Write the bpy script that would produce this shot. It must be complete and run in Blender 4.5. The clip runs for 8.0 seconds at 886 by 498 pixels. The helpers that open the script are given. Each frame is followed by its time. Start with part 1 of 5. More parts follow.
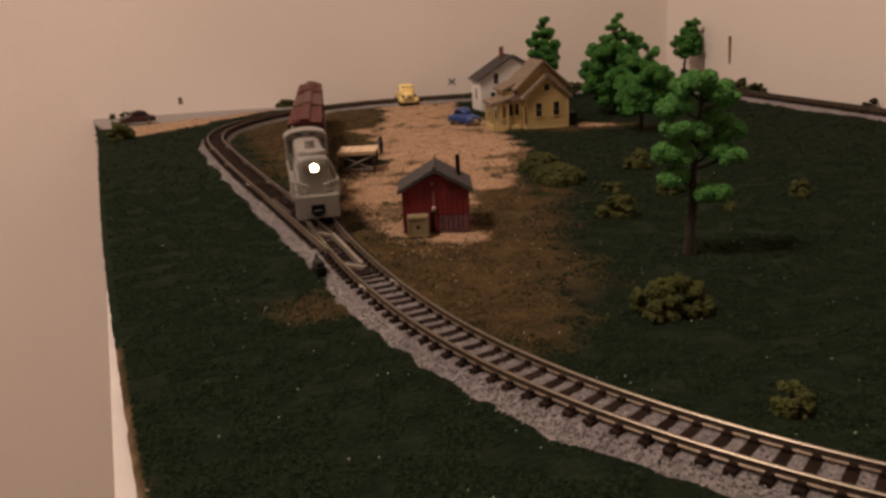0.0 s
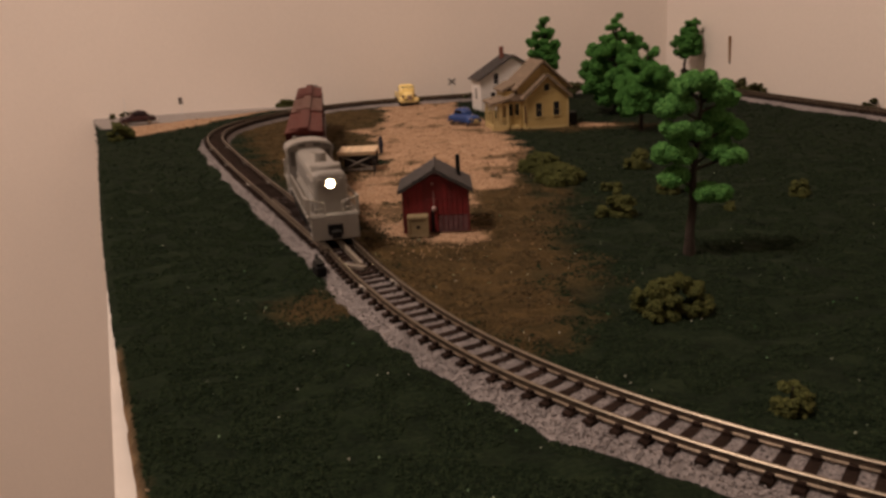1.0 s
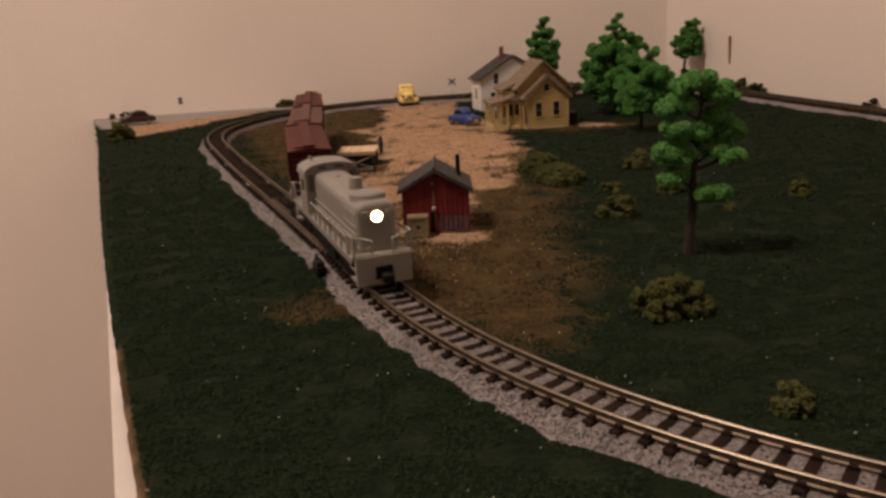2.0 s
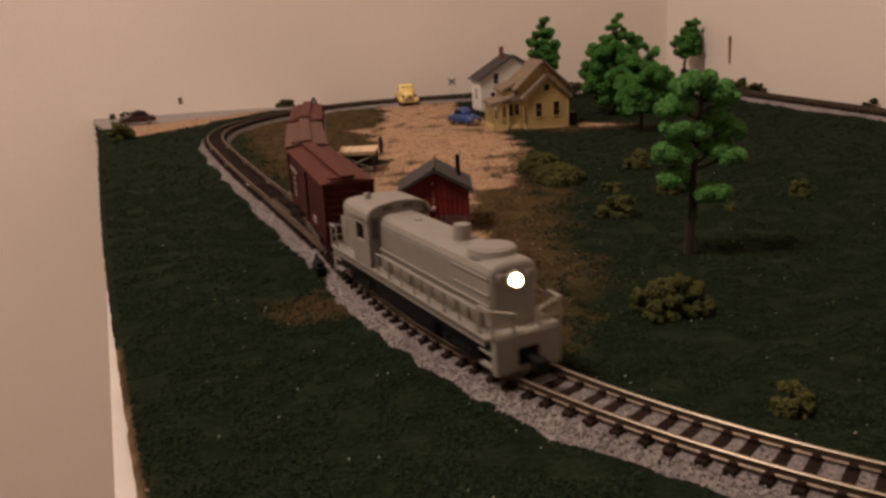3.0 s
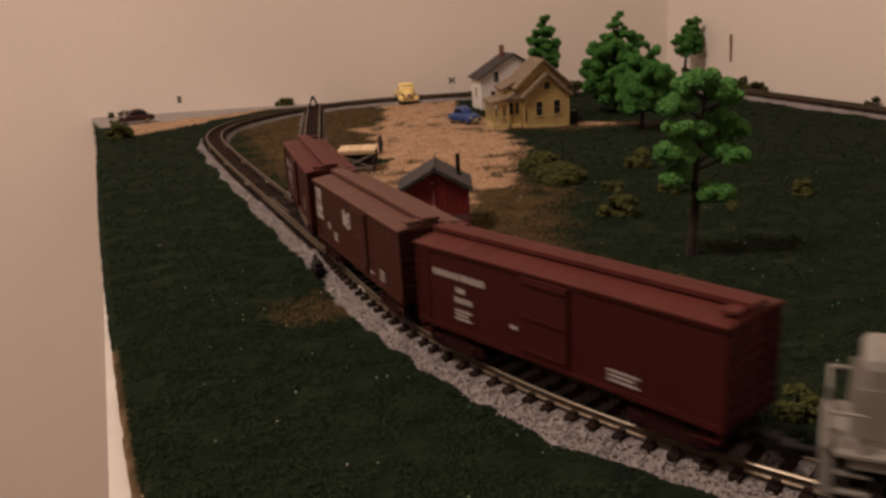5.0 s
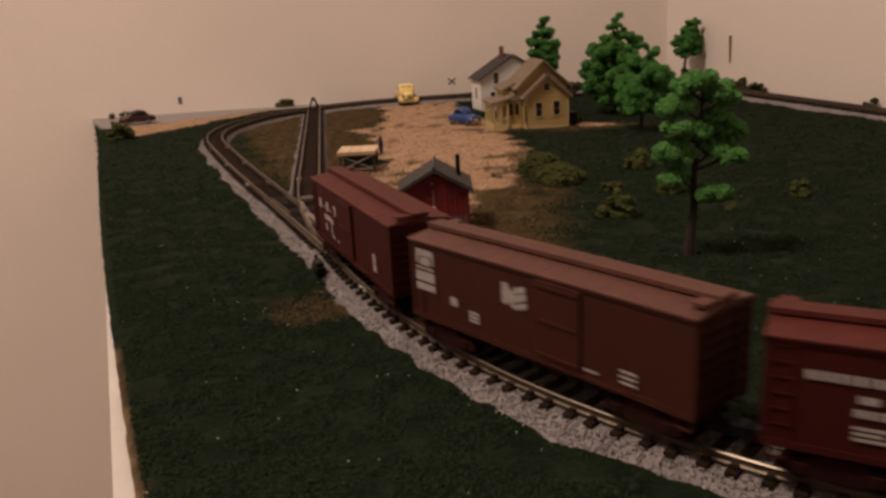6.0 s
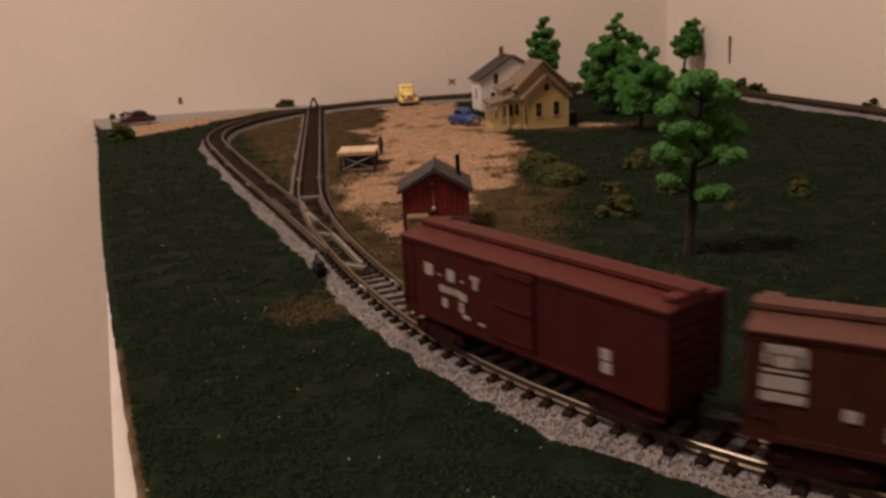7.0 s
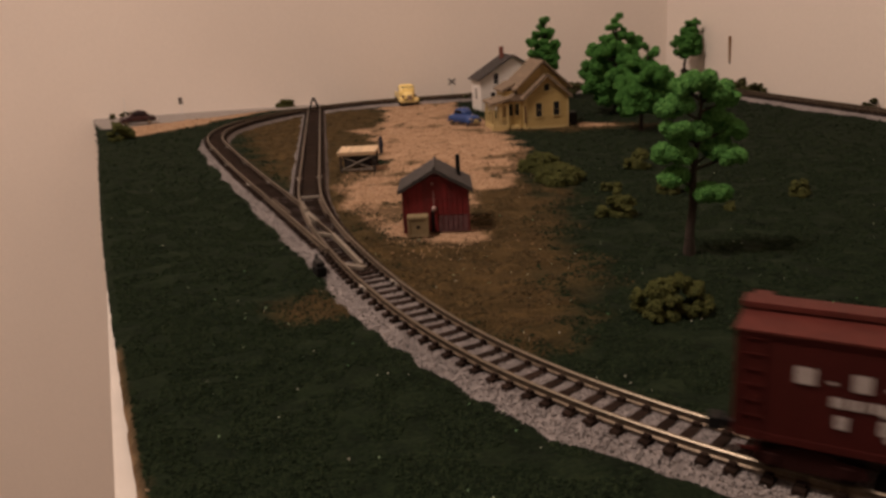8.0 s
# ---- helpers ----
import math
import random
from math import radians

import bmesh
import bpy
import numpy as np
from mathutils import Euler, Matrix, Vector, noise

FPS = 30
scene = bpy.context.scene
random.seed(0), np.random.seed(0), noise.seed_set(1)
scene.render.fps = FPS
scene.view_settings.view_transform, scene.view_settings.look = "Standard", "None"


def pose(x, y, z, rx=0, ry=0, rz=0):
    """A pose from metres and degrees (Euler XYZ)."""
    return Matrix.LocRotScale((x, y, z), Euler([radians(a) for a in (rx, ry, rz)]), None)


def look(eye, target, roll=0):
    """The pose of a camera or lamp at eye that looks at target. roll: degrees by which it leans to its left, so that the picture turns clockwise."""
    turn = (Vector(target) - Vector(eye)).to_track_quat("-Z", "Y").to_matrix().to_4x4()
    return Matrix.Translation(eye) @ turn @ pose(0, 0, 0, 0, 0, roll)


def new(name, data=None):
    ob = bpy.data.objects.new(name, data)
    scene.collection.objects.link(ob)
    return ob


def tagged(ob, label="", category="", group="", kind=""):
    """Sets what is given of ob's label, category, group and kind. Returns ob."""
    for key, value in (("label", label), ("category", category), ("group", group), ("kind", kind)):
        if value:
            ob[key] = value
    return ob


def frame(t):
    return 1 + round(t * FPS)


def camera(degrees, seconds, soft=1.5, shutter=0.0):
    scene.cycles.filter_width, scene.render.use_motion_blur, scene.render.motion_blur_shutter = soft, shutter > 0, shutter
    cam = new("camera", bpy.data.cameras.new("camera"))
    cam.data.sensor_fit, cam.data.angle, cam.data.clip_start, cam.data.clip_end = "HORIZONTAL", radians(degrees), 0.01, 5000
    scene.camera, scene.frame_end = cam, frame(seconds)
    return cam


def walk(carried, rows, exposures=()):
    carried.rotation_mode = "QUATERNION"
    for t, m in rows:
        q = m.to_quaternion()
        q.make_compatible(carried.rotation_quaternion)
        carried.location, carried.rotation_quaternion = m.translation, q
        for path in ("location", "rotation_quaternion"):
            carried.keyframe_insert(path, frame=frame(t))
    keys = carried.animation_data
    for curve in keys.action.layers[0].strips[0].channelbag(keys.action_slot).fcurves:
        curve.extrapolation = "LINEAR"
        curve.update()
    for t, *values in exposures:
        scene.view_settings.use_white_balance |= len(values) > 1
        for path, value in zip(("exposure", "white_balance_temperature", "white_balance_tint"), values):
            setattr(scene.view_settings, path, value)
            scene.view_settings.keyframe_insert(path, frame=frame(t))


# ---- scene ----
# ---- the room holds a table-top railway; lengths below are in millimetres unless said otherwise ----
MM = 0.001
RAIL_Z = 5.5          # top of the rails over the grass
EYE = (0.0, 0.0, 81.7)
PITCH, ROLL = 15.99, -2.98


def eye_pose(dx=0.0, dy=0.0, dz=0.0, pitch=0.0, yaw=0.0):
    base = pose((EYE[0] + dx) * MM, (EYE[1] + dy) * MM, (EYE[2] + dz) * MM, 90 - PITCH + pitch, 0, yaw)
    return base @ pose(0, 0, 0, 0, 0, ROLL)


cam = camera(56.09, 8.0, soft=3.0, shutter=0.6)
NEAR = dict(dy=2.8, dz=-0.2, pitch=-0.10)
walk(cam, [(0.0, eye_pose()), (3.0, eye_pose()), (3.15, eye_pose(dy=0.4, pitch=-0.02)), (3.4, eye_pose(**NEAR)), (3.7, eye_pose(**NEAR)),
           (5.7, eye_pose(**NEAR)), (6.0, eye_pose(dy=0.9, pitch=-0.03)), (6.25, eye_pose()), (8.0, eye_pose())])

# ---- light: one warm ceiling lamp in a closed room ----
world = bpy.data.worlds.new("room_air")
scene.world = world
world.use_nodes = True
world.node_tree.nodes["Background"].inputs[0].default_value = (1.0, 0.8, 0.62, 1)
world.node_tree.nodes["Background"].inputs[1].default_value = 0.0
scene.view_settings.exposure = 0.0
lamp = bpy.data.lights.new("ceiling_lamp_glow", "AREA")
lamp.shape, lamp.size, lamp.energy, lamp.color = "DISK", 0.34, 22.0, (1.0, 0.77, 0.635)
lamp_ob = new("ceiling_lamp_glow", lamp)
lamp_ob.matrix_world = look((-0.68, -0.02, 1.36), (-0.64, -0.01, 0))


# ---- materials ----
def mat(name, color, rough=0.7, metal=0.0, var=0.25, scale=300.0, bump=0.2, spec=0.4, second=None, sss=0.0, fine=4.0, dist=0.0004, glow=0.0, random_part=0.0, trans=0.0):
    m = bpy.data.materials.new(name)
    m.use_nodes = True
    nt = m.node_tree
    n, l = nt.nodes, nt.links
    b = n["Principled BSDF"]
    b.inputs["Roughness"].default_value = rough
    b.inputs["Metallic"].default_value = metal
    b.inputs["Specular IOR Level"].default_value = spec
    tc = n.new("ShaderNodeTexCoord")
    big = n.new("ShaderNodeTexNoise")
    big.inputs["Scale"].default_value = scale
    big.inputs["Detail"].default_value = 5
    small = n.new("ShaderNodeTexNoise")
    small.inputs["Scale"].default_value = scale * fine
    small.inputs["Detail"].default_value = 3
    l.new(tc.outputs["Object"], big.inputs["Vector"])
    l.new(tc.outputs["Object"], small.inputs["Vector"])
    mix = n.new("ShaderNodeMix")
    mix.data_type = "FLOAT"
    mix.inputs["Factor"].default_value = 0.4
    l.new(big.outputs["Fac"], mix.inputs[2])
    l.new(small.outputs["Fac"], mix.inputs[3])
    ramp = n.new("ShaderNodeValToRGB")
    lo = [max(c * (1 - var), 0) for c in color]
    hi = [min(c * (1 + var), 1) for c in (second or color)]
    ramp.color_ramp.elements[0].position, ramp.color_ramp.elements[1].position = 0.35, 0.65
    ramp.color_ramp.elements[0].color, ramp.color_ramp.elements[1].color = (*lo, 1), (*hi, 1)
    l.new(mix.outputs[0], ramp.inputs["Fac"])
    out = ramp.outputs["Color"]
    if random_part:
        info = n.new("ShaderNodeObjectInfo")
        hsv = n.new("ShaderNodeHueSaturation")
        mr = n.new("ShaderNodeMapRange")
        mr.inputs["To Min"].default_value, mr.inputs["To Max"].default_value = 1 - random_part, 1 + random_part
        l.new(info.outputs["Random"], mr.inputs["Value"])
        l.new(mr.outputs["Result"], hsv.inputs["Value"])
        l.new(out, hsv.inputs["Color"])
        out = hsv.outputs["Color"]
    l.new(out, b.inputs["Base Color"])
    if bump:
        bp = n.new("ShaderNodeBump")
        bp.inputs["Strength"].default_value = bump
        bp.inputs["Distance"].default_value = dist
        l.new(mix.outputs[0], bp.inputs["Height"])
        l.new(bp.outputs["Normal"], b.inputs["Normal"])
    if sss:
        b.inputs["Subsurface Weight"].default_value = sss
        b.inputs["Subsurface Radius"].default_value = (0.002, 0.0018, 0.0015)
        b.inputs["Subsurface Scale"].default_value = 1.0
    if trans:
        b.inputs["Transmission Weight"].default_value = trans
    if glow:
        b.inputs["Emission Color"].default_value = (1.0, 0.80, 0.46, 1)
        b.inputs["Emission Strength"].default_value = glow
    return m


def island_mat(name, colors, rough=0.9, bump=0.3, spec=0.15):
    """Small joined bits: each takes a colour of its own from a ramp."""
    m = mat(name, colors[0], rough, scale=900, bump=bump, var=0.2, spec=spec)
    n, l = m.node_tree.nodes, m.node_tree.links
    geo = n.new("ShaderNodeNewGeometry")
    ramp = n.new("ShaderNodeValToRGB")
    while len(ramp.color_ramp.elements) < len(colors):
        ramp.color_ramp.elements.new(0.5)
    for i, (e, c) in enumerate(zip(ramp.color_ramp.elements, colors)):
        e.position, e.color = i / (len(colors) - 1), (*c, 1)
    l.new(geo.outputs["Random Per Island"], ramp.inputs["Fac"])
    l.new(ramp.outputs["Color"], n["Principled BSDF"].inputs["Base Color"])
    return m


WALL = mat("wall_paint", (0.80, 0.725, 0.665), 0.85, var=0.03, scale=6, fine=60, bump=0.08, dist=0.0006)
CEIL = mat("ceiling_paint", (0.78, 0.76, 0.72), 0.9, var=0.03, scale=5, bump=0.05)
FLOORM = mat("carpet", (0.30, 0.24, 0.19), 0.95, var=0.2, scale=40, bump=0.4)
FASCIA = mat("white_board_paint", (0.56, 0.525, 0.49), 0.5, var=0.06, scale=30, bump=0.1)
EDGE = mat("bare_plywood_edge", (0.22, 0.13, 0.08), 0.85, var=0.3, scale=120, bump=0.4)
RAILM = mat("nickel_silver_rail", (0.18, 0.152, 0.118), 0.42, 1.0, var=0.15, scale=400, bump=0.05)
RAILSIDE = mat("brown_rail_side", (0.13, 0.1, 0.074), 0.45, 0.75, var=0.3, scale=500, bump=0.1)
TIE = mat("dark_brown_plastic_tie", (0.02, 0.0125, 0.0095), 0.85, var=0.3, scale=600, bump=0.2, random_part=0.3, spec=0.06)
SWITCHM = mat("tan_plastic_point", (0.18, 0.154, 0.124), 0.45, var=0.15, scale=400)
BLACK = mat("black_plastic", (0.006, 0.006, 0.0065), 0.5, var=0.3, scale=400, spec=0.15)
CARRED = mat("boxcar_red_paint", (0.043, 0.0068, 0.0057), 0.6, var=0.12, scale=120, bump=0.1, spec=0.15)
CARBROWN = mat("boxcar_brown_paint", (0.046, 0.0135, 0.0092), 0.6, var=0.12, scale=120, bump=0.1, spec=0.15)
# roof tones: the side paints with the lamp's light from above mixed in
CARRED_LIT = mat("boxcar_red_lit_from_above", (0.078, 0.0175, 0.0138), 0.6, var=0.15, scale=150, bump=0.12, spec=0.2)
CARBROWN_LIT = mat("boxcar_brown_lit_from_above", (0.088, 0.034, 0.024), 0.6, var=0.15, scale=150, bump=0.12)
# truck red with the shade under the car body put into the colour
TRUCKRED = mat("dark_red_truck_in_shade", (0.02, 0.0055, 0.005), 0.7, var=0.2, scale=200, bump=0.1, spec=0.1)
LETTER = mat("white_lettering", (0.33, 0.295, 0.285), 0.6, var=0.2, scale=700, bump=0)
RESIN = mat("frosted_resin_shell", (0.222, 0.209, 0.19), 0.5, var=0.06, scale=150, bump=0.1, sss=0.25)
# the shell's resin again, its colour darkened for shade inside the cab
RESIN_DARK = mat("resin_in_cab_shade", (0.1, 0.092, 0.082), 0.6, var=0.1, scale=200)
BULB = mat("headlight_glow", (0.9, 0.85, 0.7), 0.3, var=0, bump=0, glow=45.0)
SHEDRED = mat("barn_red_board", (0.135, 0.01, 0.012), 0.65, var=0.25, scale=350, bump=0.2, random_part=0.2)
SHEDOLD = mat("weathered_grey_red_board", (0.1, 0.048, 0.054), 0.8, var=0.3, scale=350, bump=0.2)
SHINGLE = mat("dark_grey_shingle", (0.052, 0.047, 0.046), 0.9, var=0.25, scale=400, bump=0.4, random_part=0.05, spec=0.2)
KHAKI = mat("khaki_crate_paint", (0.2, 0.155, 0.085), 0.7, var=0.15, scale=250)
PALEWOOD = mat("pale_deck_board", (0.62, 0.47, 0.31), 0.7, var=0.12, scale=250, random_part=0.12)
DARKWOOD = mat("creosoted_timber", (0.025, 0.02, 0.018), 0.8, var=0.3, scale=300)
YELLOWH = mat("yellow_house_siding", (0.40, 0.295, 0.12), 0.7, var=0.08, scale=250, random_part=0.05)
YELLOWT = mat("yellow_house_trim", (0.48, 0.37, 0.17), 0.65, var=0.08, scale=250)
HROOF = mat("tan_grey_shingle", (0.19, 0.145, 0.105), 0.85, var=0.3, scale=300, bump=0.4, random_part=0.06, spec=0.2)
WHITEH = mat("white_house_siding", (0.70, 0.68, 0.66), 0.7, var=0.06, scale=250)
GLASSDARK = mat("dark_window_pane", (0.015, 0.015, 0.018), 0.12, var=0.1, scale=200, bump=0)
BRICKM = mat("brown_brick", (0.16, 0.06, 0.045), 0.85, var=0.3, scale=500)
TRUCKY = mat("yellow_truck_paint", (0.80, 0.62, 0.24), 0.3, var=0.06, scale=200, bump=0)
BLUEC = mat("blue_car_paint", (0.025, 0.06, 0.2), 0.25, var=0.1, scale=200, bump=0)
BLACKC = mat("black_car_paint", (0.03, 0.012, 0.013), 0.2, var=0.1, scale=200, bump=0)
CHROME = mat("chrome", (0.7, 0.7, 0.7), 0.15, 1.0, var=0.05, bump=0)
TYRE = mat("tyre_rubber", (0.02, 0.02, 0.02), 0.8, var=0.1, scale=300)
ROADM = mat("grey_road", (0.24, 0.22, 0.21), 0.9, var=0.15, scale=150, bump=0.3)
TRUNKM = mat("brown_tree_trunk", (0.022, 0.0145, 0.0105), 0.85, var=0.3, scale=400, bump=0.4)
LEAF = island_mat("bright_foam_foliage", [(0.034, 0.105, 0.026), (0.066, 0.19, 0.046), (0.105, 0.26, 0.068), (0.046, 0.14, 0.034)])
LEAFFAR = island_mat("dark_foam_foliage", [(0.027, 0.09, 0.02), (0.05, 0.16, 0.033), (0.078, 0.21, 0.047), (0.033, 0.105, 0.024)])
BUSHM = island_mat("olive_bush_foam", [(0.024, 0.03, 0.009), (0.052, 0.06, 0.017), (0.08, 0.083, 0.025), (0.038, 0.045, 0.013)])
HEDGE = island_mat("dull_green_hedge_foam", [(0.025, 0.03, 0.012), (0.045, 0.045, 0.018), (0.06, 0.06, 0.02)])
TURF = island_mat("dark_green_turf", [(0.0068, 0.0118, 0.0064), (0.0122, 0.0202, 0.0104), (0.0205, 0.031, 0.015), (0.009, 0.0156, 0.0079)], spec=0.04)
DRYTURF = island_mat("brown_dry_turf", [(0.027, 0.0195, 0.0085), (0.055, 0.037, 0.0155), (0.095, 0.063, 0.028), (0.02, 0.021, 0.0075)])
BALLASTM = island_mat("grey_ballast_stone", [(0.05, 0.045, 0.046), (0.16, 0.144, 0.143), (0.22, 0.2, 0.198), (0.32, 0.292, 0.288), (0.18, 0.163, 0.161), (0.25, 0.227, 0.224)], bump=0.1)
GRAVELM = island_mat("tan_gravel_stone", [(0.16, 0.1, 0.06), (0.34, 0.225, 0.14), (0.50, 0.35, 0.235), (0.28, 0.18, 0.115), (0.42, 0.29, 0.19)], bump=0.1)
for fuzzy in (TURF, DRYTURF):
    fuzzy.node_tree.nodes["Principled BSDF"].inputs["Sheen Weight"].default_value = 0.015
SPECK = island_mat("pale_speck", [(0.5, 0.48, 0.42), (0.35, 0.4, 0.3), (0.1, 0.3, 0.12)], bump=0)


# ---- mesh helpers ----
def part(name, bm, material, parent=None, label="", smooth=False, m=None):
    me = bpy.data.meshes.new(name)
    bmesh.ops.scale(bm, vec=(MM, MM, MM), verts=bm.verts)
    bm.to_mesh(me)
    bm.free()
    me.materials.append(material)
    if smooth:
        me.shade_smooth()
    ob = new(name, me)
    if parent is not None:
        ob.parent = parent
    if m is not None:
        ob.matrix_basis = m
    return tagged(ob, label)


def mesh_part(name, verts, faces, material, parent=None, label="", smooth=False, mm=True):
    me = bpy.data.meshes.new(name)
    v = np.asarray(verts, float) * (MM if mm else 1.0)
    me.from_pydata(v.tolist(), [], [list(f) for f in faces] if not isinstance(faces, np.ndarray) else faces.tolist())
    me.materials.append(material)
    if smooth:
        me.shade_smooth()
    ob = new(name, me)
    if parent is not None:
        ob.parent = parent
    return tagged(ob, label)


def thing(name, label, category, group="", kind="", m=None):
    ob = new(name)
    ob.empty_display_size = 0.005
    if m is not None:
        ob.matrix_basis = m
    return tagged(ob, label, category, group, kind)


def at(x, y, z=0.0, rz=0.0):
    return pose(x * MM, y * MM, z * MM, 0, 0, rz)


def box(bm, x0, x1, y0, y1, z0, z1, bevel=0.0, m=None):
    r = bmesh.ops.create_cube(bm, size=1.0)
    vs = r["verts"]
    bmesh.ops.scale(bm, vec=(x1 - x0, y1 - y0, z1 - z0), verts=vs)
    bmesh.ops.translate(bm, vec=((x0 + x1) / 2, (y0 + y1) / 2, (z0 + z1) / 2), verts=vs)
    if m is not None:
        bmesh.ops.transform(bm, matrix=m, verts=vs)
    if bevel:
        es = list({e for v in vs for e in v.link_edges})
        bmesh.ops.bevel(bm, geom=es, offset=bevel, segments=2, affect="EDGES", profile=0.5)
    return bm


def rod(bm, a, b, r, r2=None, seg=8):
    a, b = Vector(a), Vector(b)
    d = b - a
    q = d.to_track_quat("Z", "Y").to_matrix().to_4x4()
    bmesh.ops.create_cone(bm, cap_ends=True, segments=seg, radius1=r, radius2=r if r2 is None else r2, depth=d.length,
                          matrix=Matrix.Translation((a + b) / 2) @ q)
    return bm


def prism(bm, outline, x0, x1, axis="x"):
    """Closed outline of (a, b) pairs drawn out along an axis: x gives (x, a, b), y gives (a, y, b)."""
    put = (lambda t, p: (t, p[0], p[1])) if axis == "x" else (lambda t, p: (p[0], t, p[1]))
    lo = [bm.verts.new(put(x0, p)) for p in outline]
    hi = [bm.verts.new(put(x1, p)) for p in outline]
    k = len(outline)
    bm.faces.new(lo)
    bm.faces.new(hi[::-1])
    for i in range(k):
        bm.faces.new((lo[i], hi[i], hi[(i + 1) % k], lo[(i + 1) % k])[::-1])
    bmesh.ops.recalc_face_normals(bm, faces=bm.faces)
    return bm


def B():
    return bmesh.new()


def scatter_bits(name, spots, sizes, material, parent=None, label="", flat=0.8, seed=1):
    """Many small uneven bits joined into one mesh: squashed random octahedra."""
    rng = np.random.default_rng(seed)
    base = np.array([(1, 0, 0), (0, 1, 0), (-1, 0, 0), (0, -1, 0), (0, 0, 1), (0, 0, -1)], float)
    tri = np.array([(0, 1, 4), (1, 2, 4), (2, 3, 4), (3, 0, 4), (1, 0, 5), (2, 1, 5), (3, 2, 5), (0, 3, 5)])
    spots = np.asarray(spots, float)
    k = len(spots)
    v = base[None] * (0.6 + 0.8 * rng.random((k, 6, 1)))
    a = rng.random(k) * 6.283
    c, s = np.cos(a)[:, None], np.sin(a)[:, None]
    tilt = (rng.random((k, 1)) - 0.5) * 1.2
    x, y, z = v[..., 0], v[..., 1], v[..., 2] * flat
    y, z = y * np.cos(tilt) - z * np.sin(tilt), y * np.sin(tilt) + z * np.cos(tilt)
    v = np.stack([x * c - y * s, x * s + y * c, z], -1) * np.asarray(sizes)[:, None, None] + spots[:, None]
    f = (tri[None] + 6 * np.arange(k)[:, None, None]).reshape(-1, 3)
    return mesh_part(name, v.reshape(-1, 3), f, material, parent, label)


# ---- plan: tracks as straights and curves (length, curvature at its start and end) ----
def line(x, y, th, segs, ds=1.0):
    pts = [(x, y, th)]
    for length, k0, k1 in segs:
        n = max(int(length / ds), 1)
        h = length / n
        for i in range(n):
            k = k0 + (k1 - k0) * (i + 0.5) / n
            th += k * h / 2
            x += h * math.cos(th)
            y += h * math.sin(th)
            th += k * h / 2
            pts.append((x, y, th))
    return np.array(pts)


S_BACK = 60.0         # the siding reaches this far behind the route's zero
TH0 = -1.44436
ROUTE = line(-100.05 - S_BACK * math.cos(TH0), 686.83 - S_BACK * math.sin(TH0), TH0,
             [(S_BACK + 210, 0, 0), (60, 0, 0.00004), (50, 0.00004, 0.00183), (50, 0.00183, 0.00177), (50, 0.00177, 0.00106), (50, 0.00106, 0.00192), (50, 0.00192, 0.00454),
              (40, 0.00454, 0.00432), (150, 0.00432, 0.00436), (285, 0.0062, 0.0062), (135, 0.0016, 0.0016)])
MAIN = line(-116.95, 730.26, -2.29977, [(150, 0.00602, 0.00602), (60, 0.00602, 0.00022), (140, 0.00022, 0.00022), (60, 0.00022, -0.0001), (145, -0.0001, -0.0001)])
# behind the yard: outwards from the far end of the curve, along the back wall, round the corner and down the side wall
BACK = line(-116.95, 730.26, -2.29977 + math.pi, [(110, -0.0063, -0.0063), (148, 0, 0), (163, -0.00909, -0.00909), (330, 0, 0)])


def on_route(s):
    """Place and heading at s along the train's route."""
    i = (s + S_BACK) * (len(ROUTE) - 1) / (S_BACK + 1130)
    k = min(max(int(i), 0), len(ROUTE) - 2)
    return ROUTE[k] + (ROUTE[k + 1] - ROUTE[k]) * (i - k)


def riding(s, half):
    """The pose of a car whose two trucks stand half before and half behind s."""
    a, b = on_route(s + half), on_route(s - half)
    return at((a[0] + b[0]) / 2, (a[1] + b[1]) / 2, RAIL_Z, math.degrees(math.atan2(a[1] - b[1], a[0] - b[0])))


# ---- the room ----
CORNER = (238.0, 868.0)
FAR_LEFT = (-322.0, 788.0)
BACK_DIR = Vector((CORNER[0] - FAR_LEFT[0], CORNER[1] - FAR_LEFT[1])).normalized()
SIDE_DIR = Vector((72.0, -275.0)).normalized()
LEFT_DIR = Vector((0.4055, -1.0)).normalized()


def wall(name, p, d, length, out, z0=-900.0, z1=1400.0):
    """A wall 100 thick from p along d; out is the side away from the room."""
    bm = B()
    a, b = Vector(p), Vector(p) + d * length
    vs = []
    for z in (z0, z1):
        for q in (a, b, b + out * 100, a + out * 100):
            vs.append(bm.verts.new((q.x, q.y, z)))
    for f in ((0, 1, 2, 3), (4, 5, 6, 7), (0, 1, 5, 4), (1, 2, 6, 5), (2, 3, 7, 6), (3, 0, 4, 7)):
        bm.faces.new([vs[i] for i in f])
    bmesh.ops.recalc_face_normals(bm, faces=bm.faces)
    return tagged(part(name, bm, WALL), "warm off-white painted plaster wall", "wall", kind="structure")


